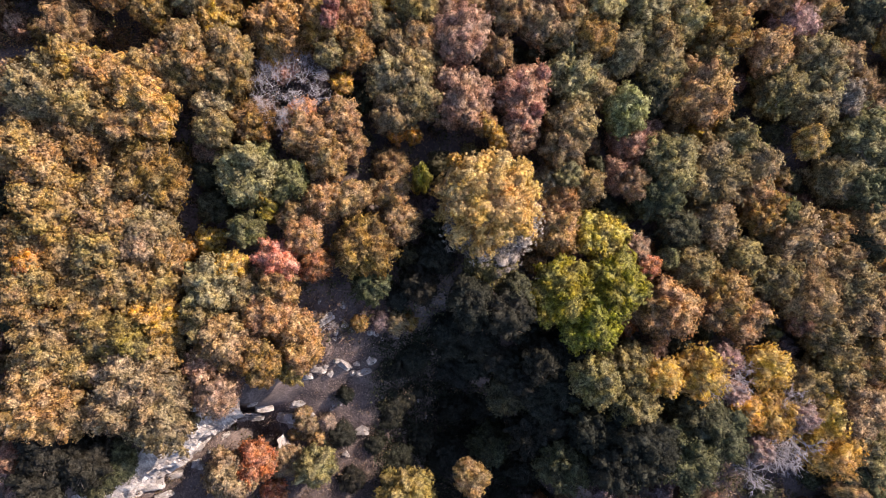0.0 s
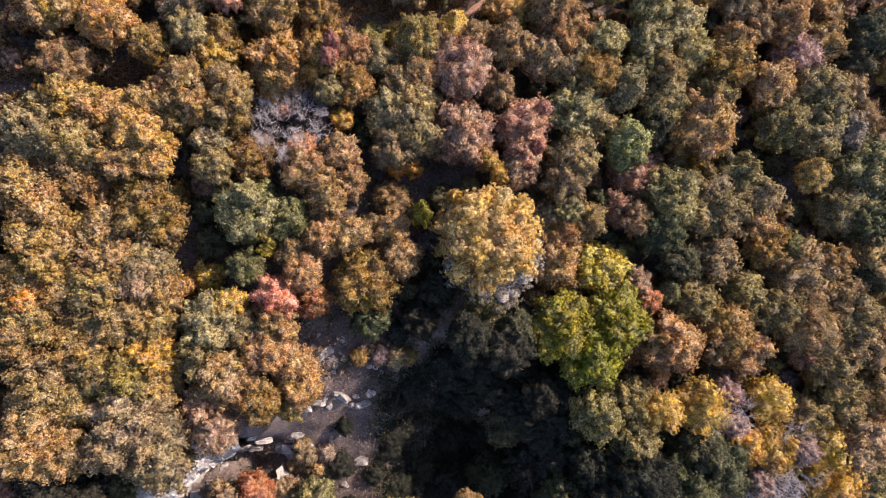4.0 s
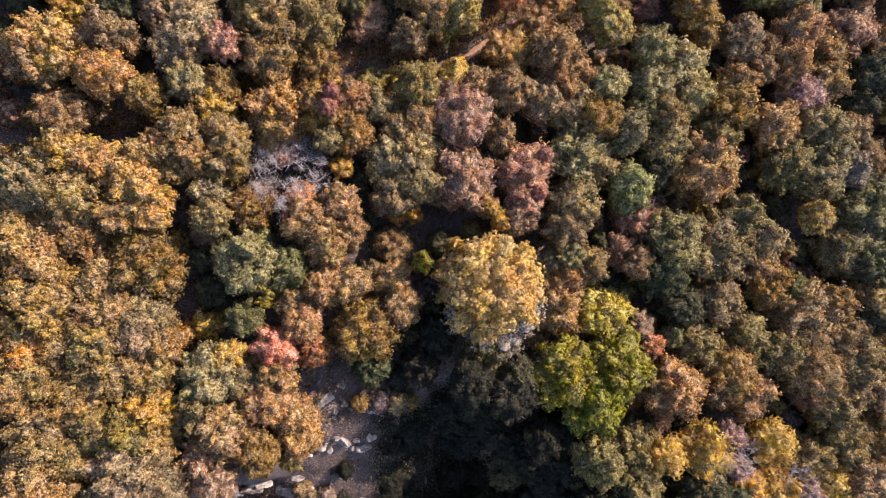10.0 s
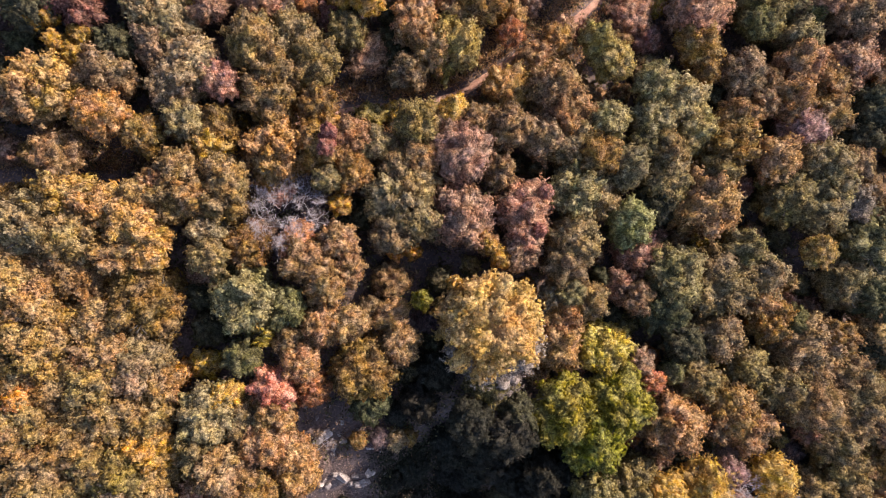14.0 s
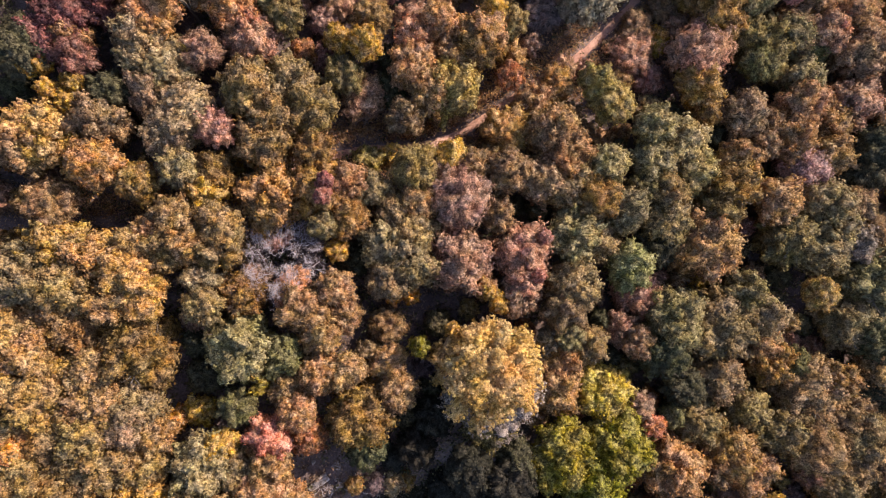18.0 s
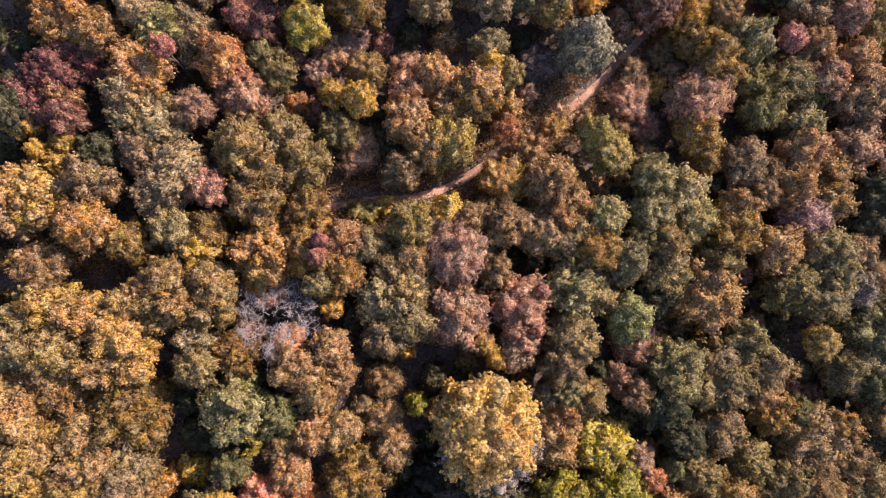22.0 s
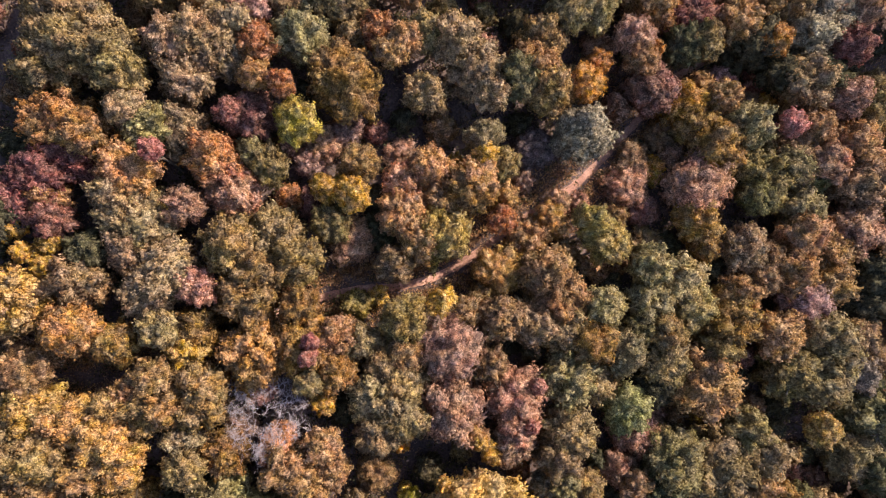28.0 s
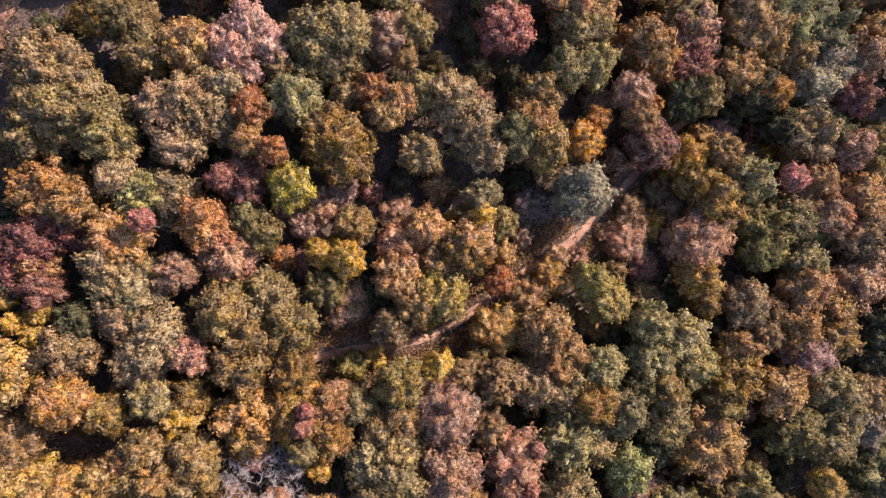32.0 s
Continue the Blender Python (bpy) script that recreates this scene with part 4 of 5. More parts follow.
bush("dark", 19.1, 38.7, 1.52, 2.0)
tree("silver", 25.1, 42.0, 2.41, 4.3)
tree("silver", 24.4, 40.3, 2.02, 4.2)
tree("olive", 22.5, 42.0, 1.54, 4.6)
tree("mauve", 27.4, 42.3, 2.02, 4.3)
tree("redmauve", 26.7, 39.1, 1.51, 4.9)
tree("greygreen2", 23.8, 36.6, 2.39, 4.8)
tree("dark", 25.2, 37.2, 1.75, 4.4)
tree("mauve", 26.6, 35.9, 1.58, 4.8)
tree("dark", 22.2, 37.3, 1.52, 3.9)
bush("redmauve", 21.2, 37.5, 1.13, 1.7)
bush("mauve2", 18.4, 37.0, 1.17, 1.8)
bush("gold", 22.2, 36.1, 0.87, 1.5)
tree("tan", 17.6, 34.9, 1.17, 4.6)
tree("gold", 15.6, 34.5, 1.46, 4.0)
tree("goldolive", 16.0, 33.3, 1.46, 4.1)
bush("gold2", 14.8, 33.9, 1.03, 1.7)
bush("brown", 14.2, 32.7, 1.18, 1.8)
bush("brown", 12.3, 31.2, 1.31, 1.9)
bush("mauve", 15.1, 31.8, 1.11, 1.8)
bush("gold", 13.8, 30.3, 0.86, 1.6)
tree("greygreen", 19.4, 33.2, 1.73, 5.2)
tree("goldolive", 17.4, 31.7, 1.85, 4.9)
tree("olive", 20.0, 30.9, 1.37, 4.1)
tree("greytan", 23.3, 31.6, 2.11, 4.3)
tree("pinkred", 22.2, 33.4, 0.95, 4.9)
tree("tan", 24.4, 33.7, 1.53, 4.7)
tree("mauve", 25.2, 31.2, 1.45, 4.8)
tree("greytan", 27.5, 30.8, 1.70, 4.1)
tree("tan", 27.7, 32.9, 1.87, 4.8)
tree("olive", 28.7, 35.6, 1.64, 4.3)
# bushes added in the gully, its shade put into their near-black colour
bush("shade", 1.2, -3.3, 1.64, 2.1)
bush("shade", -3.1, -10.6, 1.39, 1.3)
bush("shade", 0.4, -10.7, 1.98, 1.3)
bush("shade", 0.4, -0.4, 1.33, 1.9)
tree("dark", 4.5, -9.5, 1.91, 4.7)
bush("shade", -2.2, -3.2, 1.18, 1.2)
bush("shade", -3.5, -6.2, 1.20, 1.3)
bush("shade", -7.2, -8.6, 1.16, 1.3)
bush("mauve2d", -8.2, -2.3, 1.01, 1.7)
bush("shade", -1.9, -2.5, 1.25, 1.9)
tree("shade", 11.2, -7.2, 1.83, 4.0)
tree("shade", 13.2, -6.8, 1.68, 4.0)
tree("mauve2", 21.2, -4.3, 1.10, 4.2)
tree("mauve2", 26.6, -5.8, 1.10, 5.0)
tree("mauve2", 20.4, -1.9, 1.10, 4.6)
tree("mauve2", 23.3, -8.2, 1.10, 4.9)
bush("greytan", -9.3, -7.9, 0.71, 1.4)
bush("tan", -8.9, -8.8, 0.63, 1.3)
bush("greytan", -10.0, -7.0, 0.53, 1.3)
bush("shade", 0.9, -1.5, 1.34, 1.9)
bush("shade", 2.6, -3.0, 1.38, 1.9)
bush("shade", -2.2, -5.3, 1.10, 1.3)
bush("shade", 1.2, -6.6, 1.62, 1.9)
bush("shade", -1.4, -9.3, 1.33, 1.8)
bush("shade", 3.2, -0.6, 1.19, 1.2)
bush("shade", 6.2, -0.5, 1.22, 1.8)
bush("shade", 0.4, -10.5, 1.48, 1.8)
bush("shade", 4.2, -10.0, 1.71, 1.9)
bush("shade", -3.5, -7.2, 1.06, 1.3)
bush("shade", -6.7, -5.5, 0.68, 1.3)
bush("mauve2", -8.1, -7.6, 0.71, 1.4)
tree("pinkred", -10.5, 15.3, 0.84, 3.0)
tree("bare", 19.7, -3.8, 1.71, 6.3)
tree("bare", 25.8, -4.9, 2.06, 6.0)
tree("bare", 24.9, -8.2, 2.35, 6.2)
# filler bushes; the dark and mauve2d ones carry shade in their colour
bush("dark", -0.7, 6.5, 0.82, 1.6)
bush("russet2", 13.8, -14.7, 0.96, 2.2)
bush("mauve3", 14.5, -12.6, 0.88, 2.1)
bush("brown", 21.9, 15.0, 1.03, 2.2)
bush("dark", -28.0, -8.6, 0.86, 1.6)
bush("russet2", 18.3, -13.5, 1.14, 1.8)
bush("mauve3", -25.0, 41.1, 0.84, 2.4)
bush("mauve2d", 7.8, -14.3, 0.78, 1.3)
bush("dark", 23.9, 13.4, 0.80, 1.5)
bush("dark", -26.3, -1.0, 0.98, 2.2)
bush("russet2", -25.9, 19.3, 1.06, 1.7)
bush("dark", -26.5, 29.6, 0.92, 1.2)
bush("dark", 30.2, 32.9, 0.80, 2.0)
bush("russet2", -25.7, -4.3, 0.93, 2.3)
bush("russet2", 5.5, 10.3, 0.84, 1.3)
bush("bare", 27.7, -10.1, 1.24, 1.5)
bush("olive", 1.6, 11.6, 0.75, 1.4)
bush("brown", -14.8, 41.5, 0.91, 1.4)
bush("shade", 5.7, -14.5, 1.09, 0.9)
bush("brown", -24.4, 31.5, 0.95, 1.7)
bush("mauve2d", 30.9, -13.4, 1.11, 2.0)
bush("mauve3", 21.0, -13.1, 1.25, 1.5)
bush("olive", -27.2, -3.6, 0.78, 1.8)
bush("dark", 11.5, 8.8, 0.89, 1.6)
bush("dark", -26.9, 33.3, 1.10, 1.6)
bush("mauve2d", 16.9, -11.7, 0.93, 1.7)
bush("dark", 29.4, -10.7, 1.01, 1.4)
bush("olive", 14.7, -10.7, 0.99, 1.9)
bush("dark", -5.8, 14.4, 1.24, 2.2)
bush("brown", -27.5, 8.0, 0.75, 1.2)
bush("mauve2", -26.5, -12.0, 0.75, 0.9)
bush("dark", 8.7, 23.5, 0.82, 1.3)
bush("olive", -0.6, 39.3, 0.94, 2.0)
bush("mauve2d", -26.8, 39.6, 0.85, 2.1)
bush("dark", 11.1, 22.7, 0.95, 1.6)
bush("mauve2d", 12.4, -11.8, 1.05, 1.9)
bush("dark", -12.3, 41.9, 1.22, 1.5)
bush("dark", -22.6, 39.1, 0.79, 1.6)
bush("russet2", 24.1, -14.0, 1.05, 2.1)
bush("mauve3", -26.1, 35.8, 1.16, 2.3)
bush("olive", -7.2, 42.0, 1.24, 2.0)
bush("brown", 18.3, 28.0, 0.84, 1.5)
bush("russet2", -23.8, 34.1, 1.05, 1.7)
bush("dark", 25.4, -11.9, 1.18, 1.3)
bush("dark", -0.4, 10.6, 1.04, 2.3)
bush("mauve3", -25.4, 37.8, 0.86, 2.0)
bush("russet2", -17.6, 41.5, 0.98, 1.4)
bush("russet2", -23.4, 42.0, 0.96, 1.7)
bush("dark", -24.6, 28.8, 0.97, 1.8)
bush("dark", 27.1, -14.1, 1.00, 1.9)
bush("mauve3", 13.3, 27.9, 1.19, 1.8)
bush("russet2", 9.1, -14.9, 0.98, 1.7)
bush("shade", 5.3, -2.2, 0.77, 1.4)
bush("dark", 18.1, 24.2, 0.95, 2.3)
bush("brown", -21.2, 39.9, 0.88, 1.2)
bush("olive", 25.2, 0.2, 0.75, 1.7)
bush("russet2", 30.3, 31.1, 0.91, 1.3)
bush("brown", -27.7, 1.7, 0.85, 1.7)
bush("tawny", 2.5, 21.6, 0.99, 2.2)
bush("shade", 7.0, -12.9, 0.76, 1.3)
bush("russet2", -2.7, 42.0, 0.79, 1.6)
bush("mauve3", 21.2, 18.4, 0.89, 1.8)
bush("dark", -25.4, 26.3, 1.07, 2.1)
bush("brown", -9.6, 40.2, 1.24, 1.4)
bush("olive", 12.7, -13.7, 0.78, 1.7)
bush("tan", -27.6, 17.8, 1.06, 2.1)
bush("mauve2d", -19.8, 40.9, 1.25, 1.5)
bush("mauve3", 25.6, 10.4, 0.95, 1.2)
bush("dark", -27.1, 6.3, 0.91, 1.6)
bush("olive", 10.3, -12.4, 0.81, 1.8)
bush("tan", -26.6, 12.8, 1.01, 1.7)
bush("dark", -27.3, 21.3, 1.03, 1.4)
bush("olive", -27.5, -5.8, 0.80, 2.3)
bush("dark", 17.6, -0.8, 0.99, 2.0)
bush("mauve3", 27.4, 9.9, 1.17, 1.4)
bush("brown", -0.5, 32.0, 1.14, 1.8)
bush("brown", -27.9, 42.1, 1.13, 2.0)
bush("dark", -27.9, 4.8, 1.09, 2.1)
bush("russet2", 30.6, 26.3, 1.24, 2.0)
bush("dark", 4.1, 38.9, 0.96, 2.0)
bush("shade", 8.4, -12.8, 0.76, 0.7)
bush("brown", -25.8, 11.2, 1.02, 1.6)
bush("dark", -2.8, 32.2, 0.88, 1.7)
bush("dark", 30.1, 40.7, 1.07, 1.9)
bush("brown", 16.1, 14.3, 0.82, 2.3)
bush("dark", -13.2, 39.9, 1.13, 2.3)
bush("mauve3", 8.8, 28.1, 0.76, 1.4)
bush("mauve3", -26.3, 16.7, 0.90, 1.9)
bush("mauve3", 14.5, 14.6, 0.78, 2.3)
bush("brown", -23.6, 36.6, 1.08, 1.7)
bush("dark", -26.0, -7.2, 1.01, 1.3)
bush("mauve3", -27.9, 25.6, 1.00, 1.4)
bush("mauve2", -27.8, -10.9, 0.92, 0.8)
bush("dark", -8.8, 33.4, 0.85, 1.2)
bush("olive", 29.8, 37.8, 1.22, 2.4)
bush("mauve3", -27.9, 35.2, 0.86, 2.1)
bush("dark", -3.0, 37.4, 1.05, 2.0)
bush("dark", 21.9, 26.4, 0.76, 1.3)
bush("mauve2d", -27.2, 24.2, 0.86, 1.9)
bush("mauve3", 2.3, 37.3, 1.05, 1.5)
bush("dark", 15.1, 25.5, 1.18, 1.3)
bush("mauve3", -3.0, 30.1, 1.24, 1.4)
bush("brown", 30.3, 34.3, 0.85, 1.5)
bush("olive", 7.4, 35.8, 1.24, 1.9)
bush("dark", 16.5, -14.9, 0.91, 1.9)
bush("dark", 4.6, 32.6, 1.02, 1.3)
bush("mauve3", 19.9, -14.5, 0.82, 1.4)
bush("brown", 30.5, 36.1, 1.10, 2.2)
bush("brown", 6.5, 4.5, 0.93, 1.9)
bush("brown", 10.3, 12.9, 0.80, 1.3)
bush("mauve3", 29.0, -13.3, 1.12, 2.2)
bush("olive", -23.6, 27.4, 1.04, 2.4)
bush("dark", 16.7, -4.8, 1.14, 2.3)
bush("dark", 9.9, -5.5, 0.85, 2.2)
bush("dark", 24.0, 0.6, 0.76, 1.7)
bush("brown", 10.9, -13.9, 1.02, 1.8)
bush("brown", -5.2, 41.5, 1.02, 2.1)
bush("goldolive", -24.9, 16.7, 0.91, 1.8)
bush("mauve3", 4.9, 29.0, 0.77, 2.2)
bush("olive", 24.9, 11.7, 0.81, 2.3)
bush("mauve3", -9.9, 29.9, 0.86, 1.8)
bush("dark", -2.3, 4.3, 1.02, 1.5)
bush("bare", 21.3, -11.0, 1.05, 1.6)
bush("russet2", -27.0, 37.7, 0.86, 1.2)
bush("mauve3", 15.9, -1.2, 1.07, 1.7)
bush("shade", 5.2, -12.1, 0.79, 1.1)
bush("dark", 25.6, -14.9, 0.86, 2.4)
bush("mauve3", -27.4, -2.0, 0.85, 2.1)
bush("mauve3", 10.9, 34.3, 1.02, 2.4)
bush("dark", 19.3, -12.1, 0.87, 1.7)
bush("mauve3", -26.7, -9.5, 1.13, 2.1)
bush("mauve2d", -27.8, 30.9, 0.91, 1.3)
bush("russet2", -21.4, 42.5, 0.77, 2.2)
bush("mauve3", 10.1, 42.1, 1.00, 1.7)
bush("dark", -27.9, 27.4, 1.04, 2.1)
bush("dark", -27.7, 10.1, 1.15, 2.1)
bush("shade", -3.1, 1.6, 0.94, 1.1)
bush("greytan", -27.8, -13.9, 0.76, 0.6)
bush("olive", 30.8, 28.3, 1.22, 1.3)
bush("bare", 22.9, -12.7, 0.87, 1.9)
bush("dark", -19.7, 31.0, 1.10, 2.2)
bush("olive", 12.8, 8.1, 0.95, 1.6)
bush("dark", -18.3, 21.2, 0.76, 1.9)
bush("russet2", 14.8, 5.9, 0.84, 1.4)
bush("mauve3", -17.1, 19.0, 0.87, 1.7)
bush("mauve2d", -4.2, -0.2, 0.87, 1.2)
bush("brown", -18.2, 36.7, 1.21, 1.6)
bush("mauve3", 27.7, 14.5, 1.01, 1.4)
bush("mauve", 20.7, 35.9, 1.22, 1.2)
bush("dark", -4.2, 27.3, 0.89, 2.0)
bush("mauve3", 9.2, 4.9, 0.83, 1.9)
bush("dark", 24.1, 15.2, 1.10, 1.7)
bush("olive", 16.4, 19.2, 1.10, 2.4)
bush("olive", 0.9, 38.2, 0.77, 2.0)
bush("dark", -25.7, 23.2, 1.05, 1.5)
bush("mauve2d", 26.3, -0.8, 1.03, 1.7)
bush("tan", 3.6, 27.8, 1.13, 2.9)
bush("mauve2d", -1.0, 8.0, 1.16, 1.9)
bush("tawny", 17.0, 36.5, 1.08, 2.1)
bush("dark", 5.9, 18.2, 0.81, 2.4)
bush("dark", 28.5, 39.0, 0.75, 2.0)
bush("mauve2", -26.3, -13.2, 0.75, 0.6)
bush("dark", -26.0, 1.4, 0.77, 1.5)
bush("dark", 19.6, 0.0, 0.76, 2.1)
bush("tawny", 11.2, 27.3, 0.93, 1.8)
bush("olive", 16.1, -13.3, 0.87, 1.3)
bush("dark", 10.5, 11.4, 0.78, 2.4)
bush("dark", -15.3, 8.7, 0.99, 2.2)
bush("dark", 5.9, 41.9, 0.92, 1.9)
bush("tawny", 7.8, 24.7, 0.96, 2.2)
bush("olive", 2.0, 39.1, 0.82, 2.1)
bush("russet2", 13.3, 0.4, 1.03, 2.0)
bush("goldolive", -25.9, 14.1, 0.83, 2.1)
bush("dark", 20.5, 16.7, 1.07, 2.0)
bush("goldolive", 13.2, 38.4, 1.05, 1.8)
bush("dark", 4.4, 18.6, 0.80, 1.2)
bush("dark", 26.2, 28.8, 1.12, 1.3)
bush("mauve2d", -7.0, 36.5, 0.81, 1.7)
bush("mauve3", -1.0, 42.3, 1.25, 1.5)
bush("dark", 26.3, 11.7, 0.85, 1.5)
bush("russet2", -9.5, 26.8, 1.08, 1.8)
bush("dark", -13.0, 31.9, 0.97, 2.0)
bush("greytan", -9.7, -7.5, 0.50, 0.6)
bush("tan", -10.8, -7.7, 0.45, 0.5)
bush("mauve2", -9.2, -8.5, 0.50, 0.6)
bush("greytan", -10.1, -8.7, 0.50, 0.6)
bush("tan", -9.6, -6.8, 0.45, 0.5)
bush("brown", 9.1, 24.0, 0.80, 1.3)
bush("brown", 10.3, 23.5, 0.80, 1.4)
bush("tan", 7.8, 24.3, 0.90, 1.6)
bush("brown", 11.6, 24.1, 0.80, 1.4)
bush("tan", 6.2, 26.0, 0.80, 1.4)
bush("mauve", 7.4, 27.7, 0.80, 1.2)
tree("pinkred", 6.1, 16.1, 0.55, 5.0)
tree("pinkred", 5.8, 13.7, 0.50, 5.0)
tree("gold", 2.7, 12.6, 0.60, 4.4)
tree("gold", 0.5, 10.2, 0.50, 4.8)
bush("goldtan", 6.0, 26.4, 0.80, 1.6)
bush("tan", 4.6, 24.7, 0.90, 1.8)
bush("orangetan", 5.8, 24.5, 0.90, 2.4)
# more bushes added over bare gully soil to colour it as shaded
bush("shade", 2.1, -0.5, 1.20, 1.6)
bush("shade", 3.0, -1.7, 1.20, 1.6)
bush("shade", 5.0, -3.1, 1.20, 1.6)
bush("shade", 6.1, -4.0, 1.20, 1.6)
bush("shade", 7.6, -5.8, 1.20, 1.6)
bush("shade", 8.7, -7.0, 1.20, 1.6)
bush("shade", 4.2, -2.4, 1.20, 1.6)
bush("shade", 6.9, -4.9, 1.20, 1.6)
bush("greytan", -9.8, -7.7, 0.75, 1.2)
bush("tan", -10.6, -8.6, 0.60, 1.0)
bush("greytan", -9.1, -8.9, 0.70, 1.0)


# ---- rocks ----
def rock_mesh(seed, facets=15, rough=0.06, sub=3):
    """A broken block of unit size with flat faces and worn edges."""
    rng = np.random.default_rng(seed)
    v, f = ICO[sub]
    n = unit(rng.normal(size=(facets, 3)))
    n[:6] = [(1, 0.15, 0.1), (-1, 0.1, 0.2), (0.1, 1, 0.1), (-0.2, -1, 0.2), (0.1, 0.1, 1), (0, 0, -1)]
    n = unit(n + 0.34 * rng.normal(size=n.shape))
    d = np.concatenate([rng.uniform(0.40, 0.62, 6), rng.uniform(0.52, 0.78, facets - 6)])
    q = v.copy()
    for a, b in zip(n, d):
        over = q @ a - b
        q -= np.maximum(over, 0)[:, None] * a * 0.99
    out = []
    for p in q:
        w = Vector(p)
        layer = 0.05 * noise.noise(Vector((seed, 2, p[2] * 6))) - 0.16 * max(0, 0.12 - abs(noise.noise(w * 1.7 + Vector((3, seed, 1))))) / 0.12
        out.append(p * (1 + layer + rough * noise.noise(w * 2.6 + Vector((seed, 0, 0))) + 0.5 * rough * noise.noise(w * 8 + Vector((0, seed, 0)))))
    return mesh_of("rock", out, f, STONE)


ROCKS = [rock_mesh(900 + i) for i in range(7)]
STONES = [rock_mesh(950 + i, 10, 0.14, 1) for i in range(5)]


def rock(name, label, x, y, sx, sy, sz, k=0, turn=0.0, tilt=0.0, lift=0.35):
    """A block resting in the soil at x, y; lift: how much of its half height stands proud."""
    ob = new(name, STONES[k % 5] if name == "stone" else ROCKS[k % 7])
    ob.location, ob.rotation_euler, ob.scale = (x, y, ground_mesh_z(x, y) + lift * sz), (tilt, tilt * 0.5, turn), (sx, sy, sz)
    return tagged(ob, label, "rock", "rocks of the gully")


def cliff_face():
    """The limestone step along the gully's edge, layered, ribbed and cracked."""
    line = np.array([(-30, -19.4), (-25, -14.8), (-22.2, -12.4), (-20, -10.8), (-17.5, -9.0), (-15.8, -7.4), (-14.4, -6.7), (-13.2, -6.5)])
    s = np.concatenate([[0], np.cumsum(np.hypot(*np.diff(line, axis=0).T))])
    u = np.linspace(0, s[-1], 420)
    c = np.stack([np.interp(u, s, line[:, 0]), np.interp(u, s, line[:, 1])], -1)
    d = unit(np.gradient(c, axis=0))
    out = np.stack([d[:, 1], -d[:, 0]], -1)
    rows = 44
    V = []
    for i in range(len(c)):
        inner, outer = c[i] - out[i] * 1.0, c[i] + out[i] * 1.5
        fade = float(smooth01((-12.9 - c[i][0]) / 2.2))
        top = ground_mesh_z(*inner) + 0.05 + 0.25 * fade * noise.noise(Vector((u[i] * 0.9, 0, 5)))
        low = ground_mesh_z(*outer) - 0.5
        for j in range(rows):
            f = j / (rows - 1)
            z = low + (top - low) * min(1, f * 1.15)
            layer = 0.30 * noise.noise(Vector((u[i] * 0.15, z * 2.2 + 0.25 * u[i], 3))) + 0.45 * noise.noise(Vector((u[i] * 0.5, z * 0.6, 9)))
            block = 0.35 * round(2 * noise.noise(Vector((u[i] * 0.9, z * 1.1 + 0.2 * u[i], 31)))) / 2
            crack = -0.35 * max(0, noise.noise(Vector((u[i] * 2.0, z * 0.4, 21))) - 0.1) + 0.07 * noise.noise(Vector((u[i] * 5, z * 6, 2)))
            back = 0.9 * max(0, f - 0.80) / 0.2 + 0.75 * f
            q = c[i] + out[i] * (0.95 - back * 1.1 + (layer + block + crack) * (0.25 + 0.75 * fade))
            V.append((q[0], q[1], z + 0.10 * noise.noise(Vector((q[0] * 1.5, q[1] * 1.5, z)))))
    return new("cliff", mesh_of("cliff", V, [g[::-1] for g in grid_faces(len(c), rows)], STONE))


tagged(cliff_face(), "low layered pale limestone cliff along the gully", "cliff", kind="structure")
rock("rock_slab", "jagged white limestone slab end below the cliff", -11.46, -9.31, 0.85, 0.95, 0.85, 4, 0.5, 0.2, 0.5)
rock("rock_slab", "low limestone slab half buried in dry grass", -10.43, -7.99, 1.15, 1.05, 0.62, 6, 0.3, 0.12, 0.40)
rock("rock_slab", "limestone slab with dry grass in its cracks", -11.09, -7.41, 1.15, 0.85, 0.70, 2, 0.1, 0.1, 0.5)
rock("rock_slab", "white sunlit limestone ledge at the cliff's head", -12.64, -6.65, 1.15, 0.45, 0.6, 1, 0.05, 0.1, 0.9)
rock("rock_slab", "small white limestone ledge at the cliff's head", -12.65, -6.11, 0.55, 0.26, 0.36, 3, 0.2, 0.1, 0.9)
rock("rock_slab", "grey limestone rib at the cliff's corner", -14.63, -7.44, 0.75, 0.45, 0.55, 5, 0.6, 0.2, 0.7)
rock("rock_slab", "broad white limestone ledge at the cliff's foot", -20.70, -12.49, 1.75, 0.80, 0.62, 2, 0.35, 0.1, 0.5)
rock("rock_slab", "white limestone block at the cliff's foot", -21.68, -12.92, 1.1, 0.62, 0.55, 6, 0.7, 0.2, 0.6)
rock("rock_slab", "pale broken limestone block at the cliff's foot", -19.01, -11.85, 0.95, 0.50, 0.42, 0, 0.4, 0.2, 0.6)
rock("rock_slab", "thin pale limestone sheet at the cliff's foot", -19.75, -13.25, 1.2, 0.40, 0.40, 1, 0.3, 0.15, 0.6)
rock("rock_slab", "pinkish limestone block beside bushes", -17.54, -11.00, 0.75, 0.62, 0.45, 4, 0.2, 0.2, 0.4)
rock("boulder", "white limestone boulder at the cliff's foot", -22.12, -13.21, 1.44, 0.89, 0.52, 3, 0.2, 0.1, 0.6)
rock("boulder", "tawny limestone boulder on the gully slope", -10.33, -6.31, 0.93, 0.46, 0.34, 3, 0.1, 0.0, 0.6)
rock("boulder", "white limestone boulder at the gully's edge", -9.22, -4.15, 0.51, 0.42, 0.34, 2, 0.4, 0.1, 0.7)
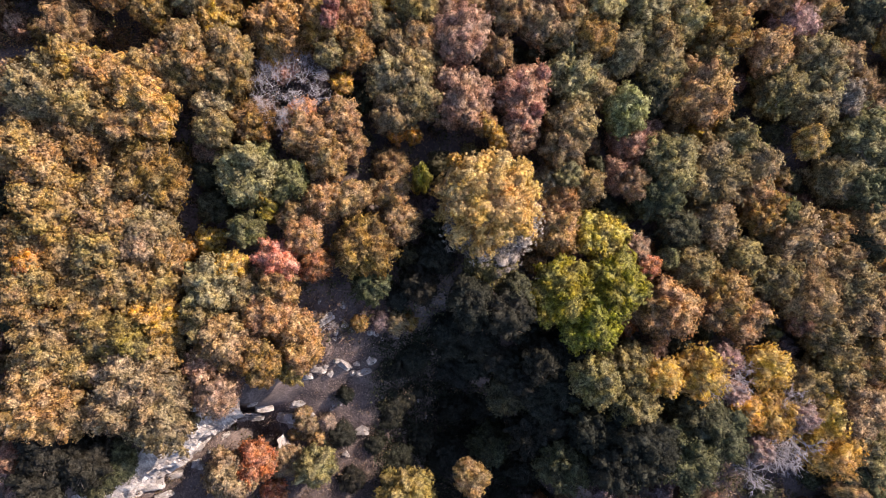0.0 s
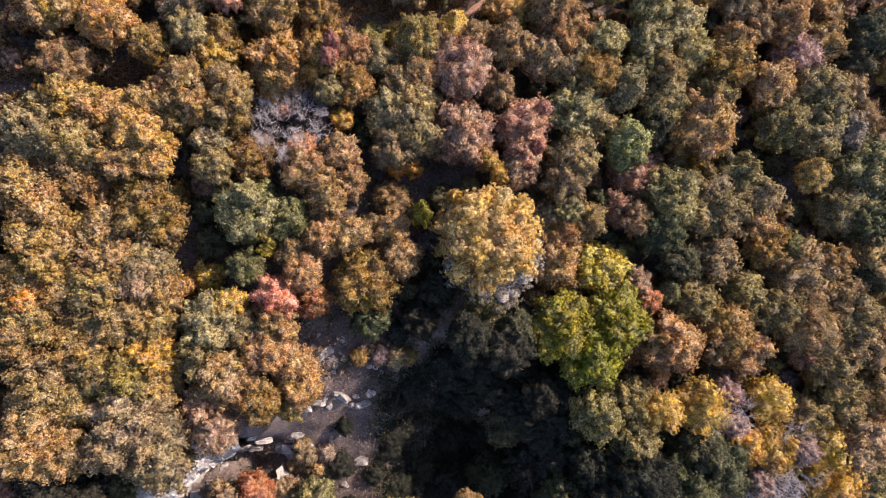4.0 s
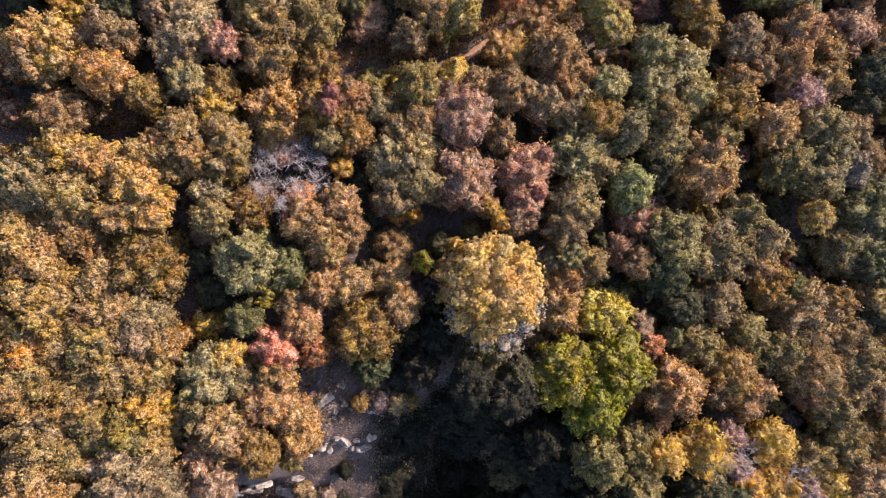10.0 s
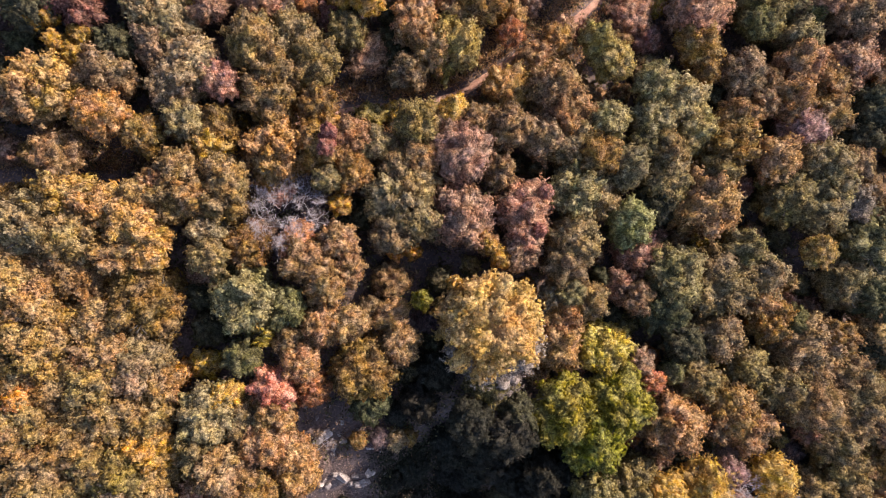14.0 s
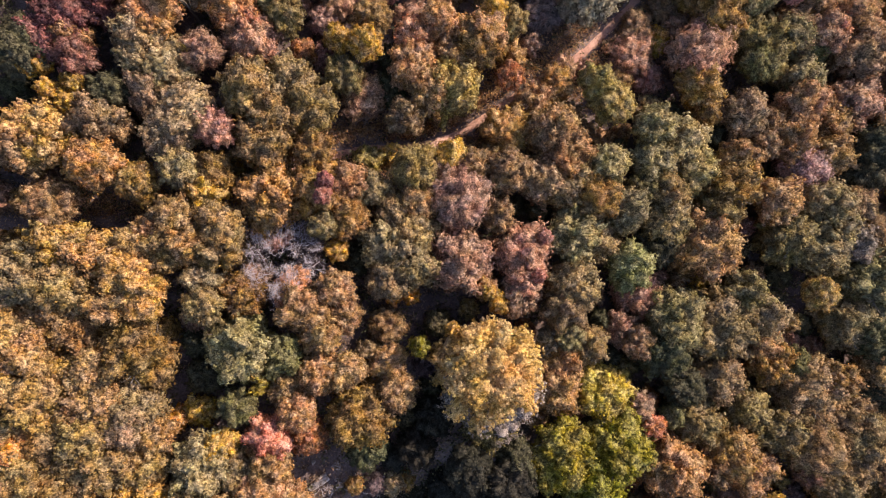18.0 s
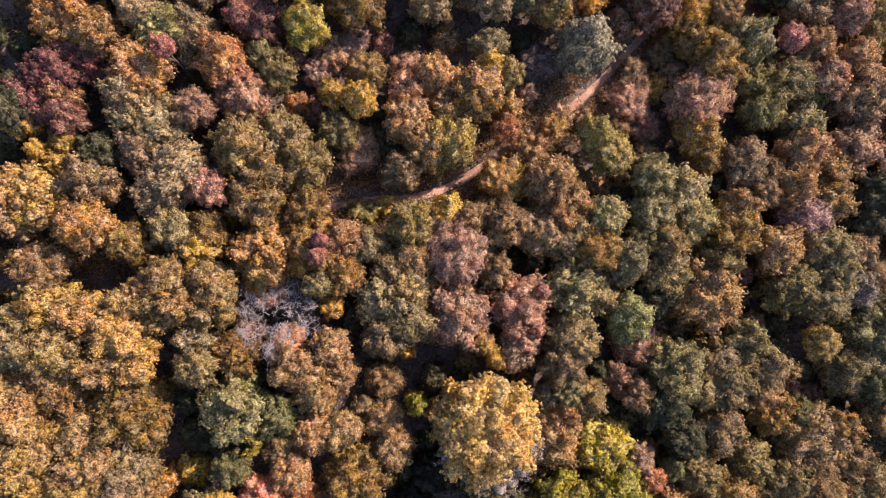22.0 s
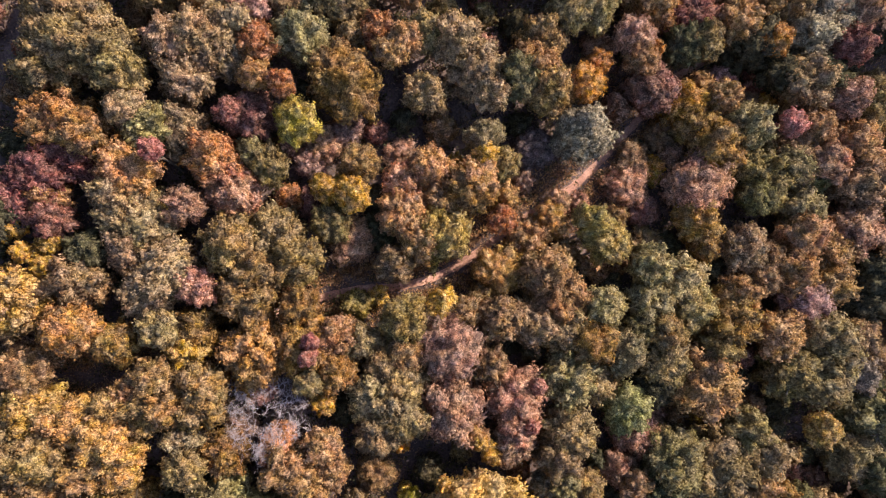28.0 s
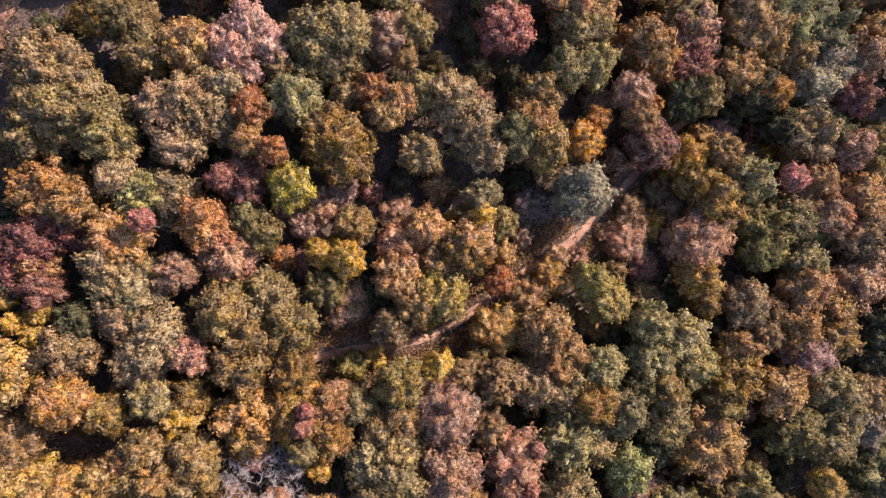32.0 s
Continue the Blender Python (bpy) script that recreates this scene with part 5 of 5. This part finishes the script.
rock("boulder", "pale limestone block on the gully's ledge", -8.45, -3.70, 0.78, 0.37, 0.38, 5, 0.2, 0.2, 0.5)
rock("boulder", "angular limestone block on the gully's ledge", -7.72, -3.96, 0.42, 0.37, 0.30, 0, 1.0, 0.3, 0.6)
rock("boulder", "white limestone block on the gully's ledge", -6.70, -3.29, 0.92, 0.41, 0.45, 6, -0.4, 0.3, 0.5)
rock("boulder", "small pale limestone block on the gully's ledge", -6.15, -3.82, 0.37, 0.32, 0.26, 3, 0.3, 0.3, 0.6)
rock("boulder", "broad pale limestone block on the gully's ledge", -5.41, -3.72, 0.97, 0.42, 0.34, 1, 0.3, 0.1, 0.5)
rock("boulder", "grey limestone block on the gully's ledge", -4.89, -2.92, 0.60, 0.46, 0.38, 4, 0.9, 0.2, 0.5)
rock("boulder", "grey limestone block on the gully's ledge", -3.86, -3.12, 0.46, 0.32, 0.30, 2, 0.2, 0.2, 0.5)
rock("boulder", "angular limestone block on the gully's ledge", -8.88, -3.44, 0.41, 0.32, 0.30, 1, 0.7, 0.2, 0.6)
rock("boulder", "angular limestone block on the gully's ledge", -7.21, -3.00, 0.37, 0.28, 0.30, 3, 0.1, 0.4, 0.6)
rock("boulder", "small pale limestone block on the gully's ledge", -8.03, -3.42, 0.28, 0.28, 0.22, 2, 0.9, 0.2, 0.7)
rock("boulder", "small pale limestone block on the gully's ledge", -5.86, -3.15, 0.32, 0.28, 0.26, 5, 0.5, 0.3, 0.7)
rock("boulder", "pale limestone block below the cliff's head", -13.61, -7.58, 1.06, 0.42, 0.45, 6, 0.2, 0.2, 0.8)
rock("boulder", "pale limestone block beside the slab", -9.73, -7.49, 0.67, 0.52, 0.38, 0, 0.8, 0.3, 0.6)
rock("boulder", "pale limestone block beside the slab", -10.68, -9.97, 0.74, 0.47, 0.38, 2, 0.1, 0.3, 0.6)
rock("boulder", "grey-white limestone boulder under the bushes", -7.86, -0.16, 1.00, 0.54, 0.38, 2, 0.8, 0.2, 0.5)
rock("boulder", "rounded grey limestone boulder on the gully floor", -5.74, -8.37, 0.73, 0.63, 0.30, 5, 0.4, 0.0, 0.5)
rock("boulder", "pinkish earth-stained boulder on the gully slope", -4.64, -0.59, 0.82, 0.64, 0.30, 3, 0.4, 0.0, 0.3)
rock("boulder", "pale limestone rubble block below the slab", -12.35, -10.11, 0.64, 0.48, 0.30, 1, 0.4, 0.0, 0.6)

rr = random.Random(41)
for i in range(110):
    x = rr.uniform(-23, -1) if i < 70 else rr.uniform(-11, -3)
    y = float(np.interp(x, CLIFF_X, CLIFF_Y)) - rr.uniform(1.3, 7.5) if i < 70 else rr.uniform(-1.5, 2.5)
    s = rr.uniform(0.08, 0.26) * (1.6 if rr.random() < 0.15 else 1)
    rock("stone", "small pale limestone rubble stone in the gully", x, y, s * 1.2, s, s * 0.8, rr.randrange(7), rr.uniform(0, 6))


# ---- woodland beyond the camera's view, and undergrowth ----
def far_wood():
    """Trees all round the part that is seen: a dense belt, and a looser wood beyond it."""
    rng = np.random.default_rng(77)
    kinds = ["olive", "goldolive", "greygreen", "olive", "brown", "dark", "green", "tan", "brown", "goldolive"]
    spots = []
    for count, wx, y0, y1, gap in ((330, 40, -26, 52, 2.7), (110, 66, -52, 84, 4.6)):
        made = tries = 0
        while made < count and tries < 6000:
            tries += 1
            x, y = rng.uniform(-wx, wx), rng.uniform(y0, y1)
            if -28.5 < x < 31.5 and -17 < y < 43.2:
                continue
            if math.hypot(x + 28, y - 43) < 4.2:
                continue
            if any((x - a) ** 2 + (y - b) ** 2 < gap * gap for a, b in spots):
                continue
            spots.append((x, y))
            tree_far(kinds[rng.integers(len(kinds))], x, y, rng.uniform(1.5, 2.4), rng.uniform(4.2, 5.6), -33 < x < 36 and -18 < y < 46.5)
            made += 1


def tree_far(kind, x, y, r, h, near):
    colour, name, words = KINDS[kind]
    root = new(name)
    root.location = (x, y, ground_mesh_z(x, y) - 0.1)
    tagged(root, words, name.replace("_", " "), "trees of the surrounding wood")
    part("trunk", rnd.choice(TRUNKS), root, scale=(0.1, 0.1, h * 0.7))
    crown = part("crown", rnd.choice(FRINGE if near else FAR), root, (0, 0, h - r * 0.9), (0, 0, rnd.uniform(0, 6.28)), (r * 1.1, r * 1.1, r))
    crown.color = tinted(colour)


far_wood()


def undergrowth(name, seed, count, leaves, size, slim, height, wide, colour, label, edge=0.45, gully_share=0.3, only_gully=False, near_trail=0.0, span=(-99, 99)):
    """Low scrub and seedlings between the trunks, too many to count."""
    rng = np.random.default_rng(seed)
    many = count * (12 if only_gully else 30 if near_trail else 2)
    x, y = rng.uniform(-32, 36, many), rng.uniform(-22, 48, many)
    below = np.interp(x, CLIFF_X, CLIFF_Y) - y
    gully = (below > -1.8) & (x < 0.5 + 0.8 * np.maximum(0, -2 - y)) & (x > -27)
    keep = (trail_gap(x, y) > edge) & (gully if only_gully else (~gully | (rng.random(many) < gully_share)))
    keep &= (x > span[0]) & (x < span[1])
    if near_trail:
        keep &= trail_gap(x, y) < near_trail * rng.uniform(0.3, 1.0, many)
    step = (below > -1.2) & (below < 1.4) & (x < (-9.4 if only_gully else -4.5))
    keep &= ~step
    x, y = x[keep][:count], y[keep][:count]
    z = ground_z(x, y)
    hh = height * rng.uniform(0.15, 1.0, len(x)) ** 1.5
    P = np.stack([x, y, z + hh * 0.6], -1).repeat(leaves, 0)
    ww = wide * rng.uniform(0.5, 1.4, len(x))
    off = rng.normal(size=P.shape) * np.stack([ww, ww, hh * 0.28], -1).repeat(leaves, 0)
    n = unit(rng.normal(size=P.shape) * 0.8 + np.array([0, 0, 0.7]))
    q = slivers(rng, P + off, n, size, slim)
    ob = new(name, mesh_of(name, q, np.arange(len(q)).reshape(-1, 3), LEAF))
    ob.color = (*colour, 1)
    tagged(ob, label, "undergrowth", kind="stuff")


undergrowth("undergrowth", 5, 5200, 22, 0.16, 0.8, 1.5, 0.28, (0.095, 0.085, 0.042), "dark green scrub filling the gaps between trunks")
undergrowth("brushwood", 6, 4600, 20, 0.19, 0.45, 1.3, 0.28, (0.190, 0.120, 0.080), "mauve-brown brushwood and seedlings under the trees")
# shaded copy of dry_brush: the gully's shade is put into its colour
undergrowth("dark_brush", 13, 2600, 20, 0.12, 0.30, 0.7, 0.25, (0.050, 0.040, 0.040), "twiggy brush with the gully's shade put into its dark colour", only_gully=True, span=(-5, 99))
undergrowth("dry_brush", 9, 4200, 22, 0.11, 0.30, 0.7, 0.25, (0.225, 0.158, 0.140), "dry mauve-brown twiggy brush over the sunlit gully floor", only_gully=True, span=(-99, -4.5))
# scrub colour lowered to stand for shade on this side of the gully
undergrowth("gully_scrub", 10, 2600, 36, 0.15, 0.8, 1.5, 0.33, (0.034, 0.033, 0.021), "green scrub in the gully, shade put into its dark colour", only_gully=True, span=(-4.5, 99))
undergrowth("dry_grass", 11, 2600, 14, 0.20, 0.25, 0.5, 0.22, (0.300, 0.190, 0.100), "tawny dry grass between the bushes", edge=0.28)
undergrowth("fallen_leaves", 8, 9000, 4, 0.11, 0.8, 0.05, 0.3, (0.26, 0.16, 0.10), "fallen dry leaves scattered over the soil", edge=0.2, gully_share=0.8)
undergrowth("path_brush", 12, 5000, 20, 0.14, 0.45, 1.0, 0.26, (0.360, 0.200, 0.095), "tawny and mauve brush crowding the footpath", edge=0.6, near_trail=2.8)
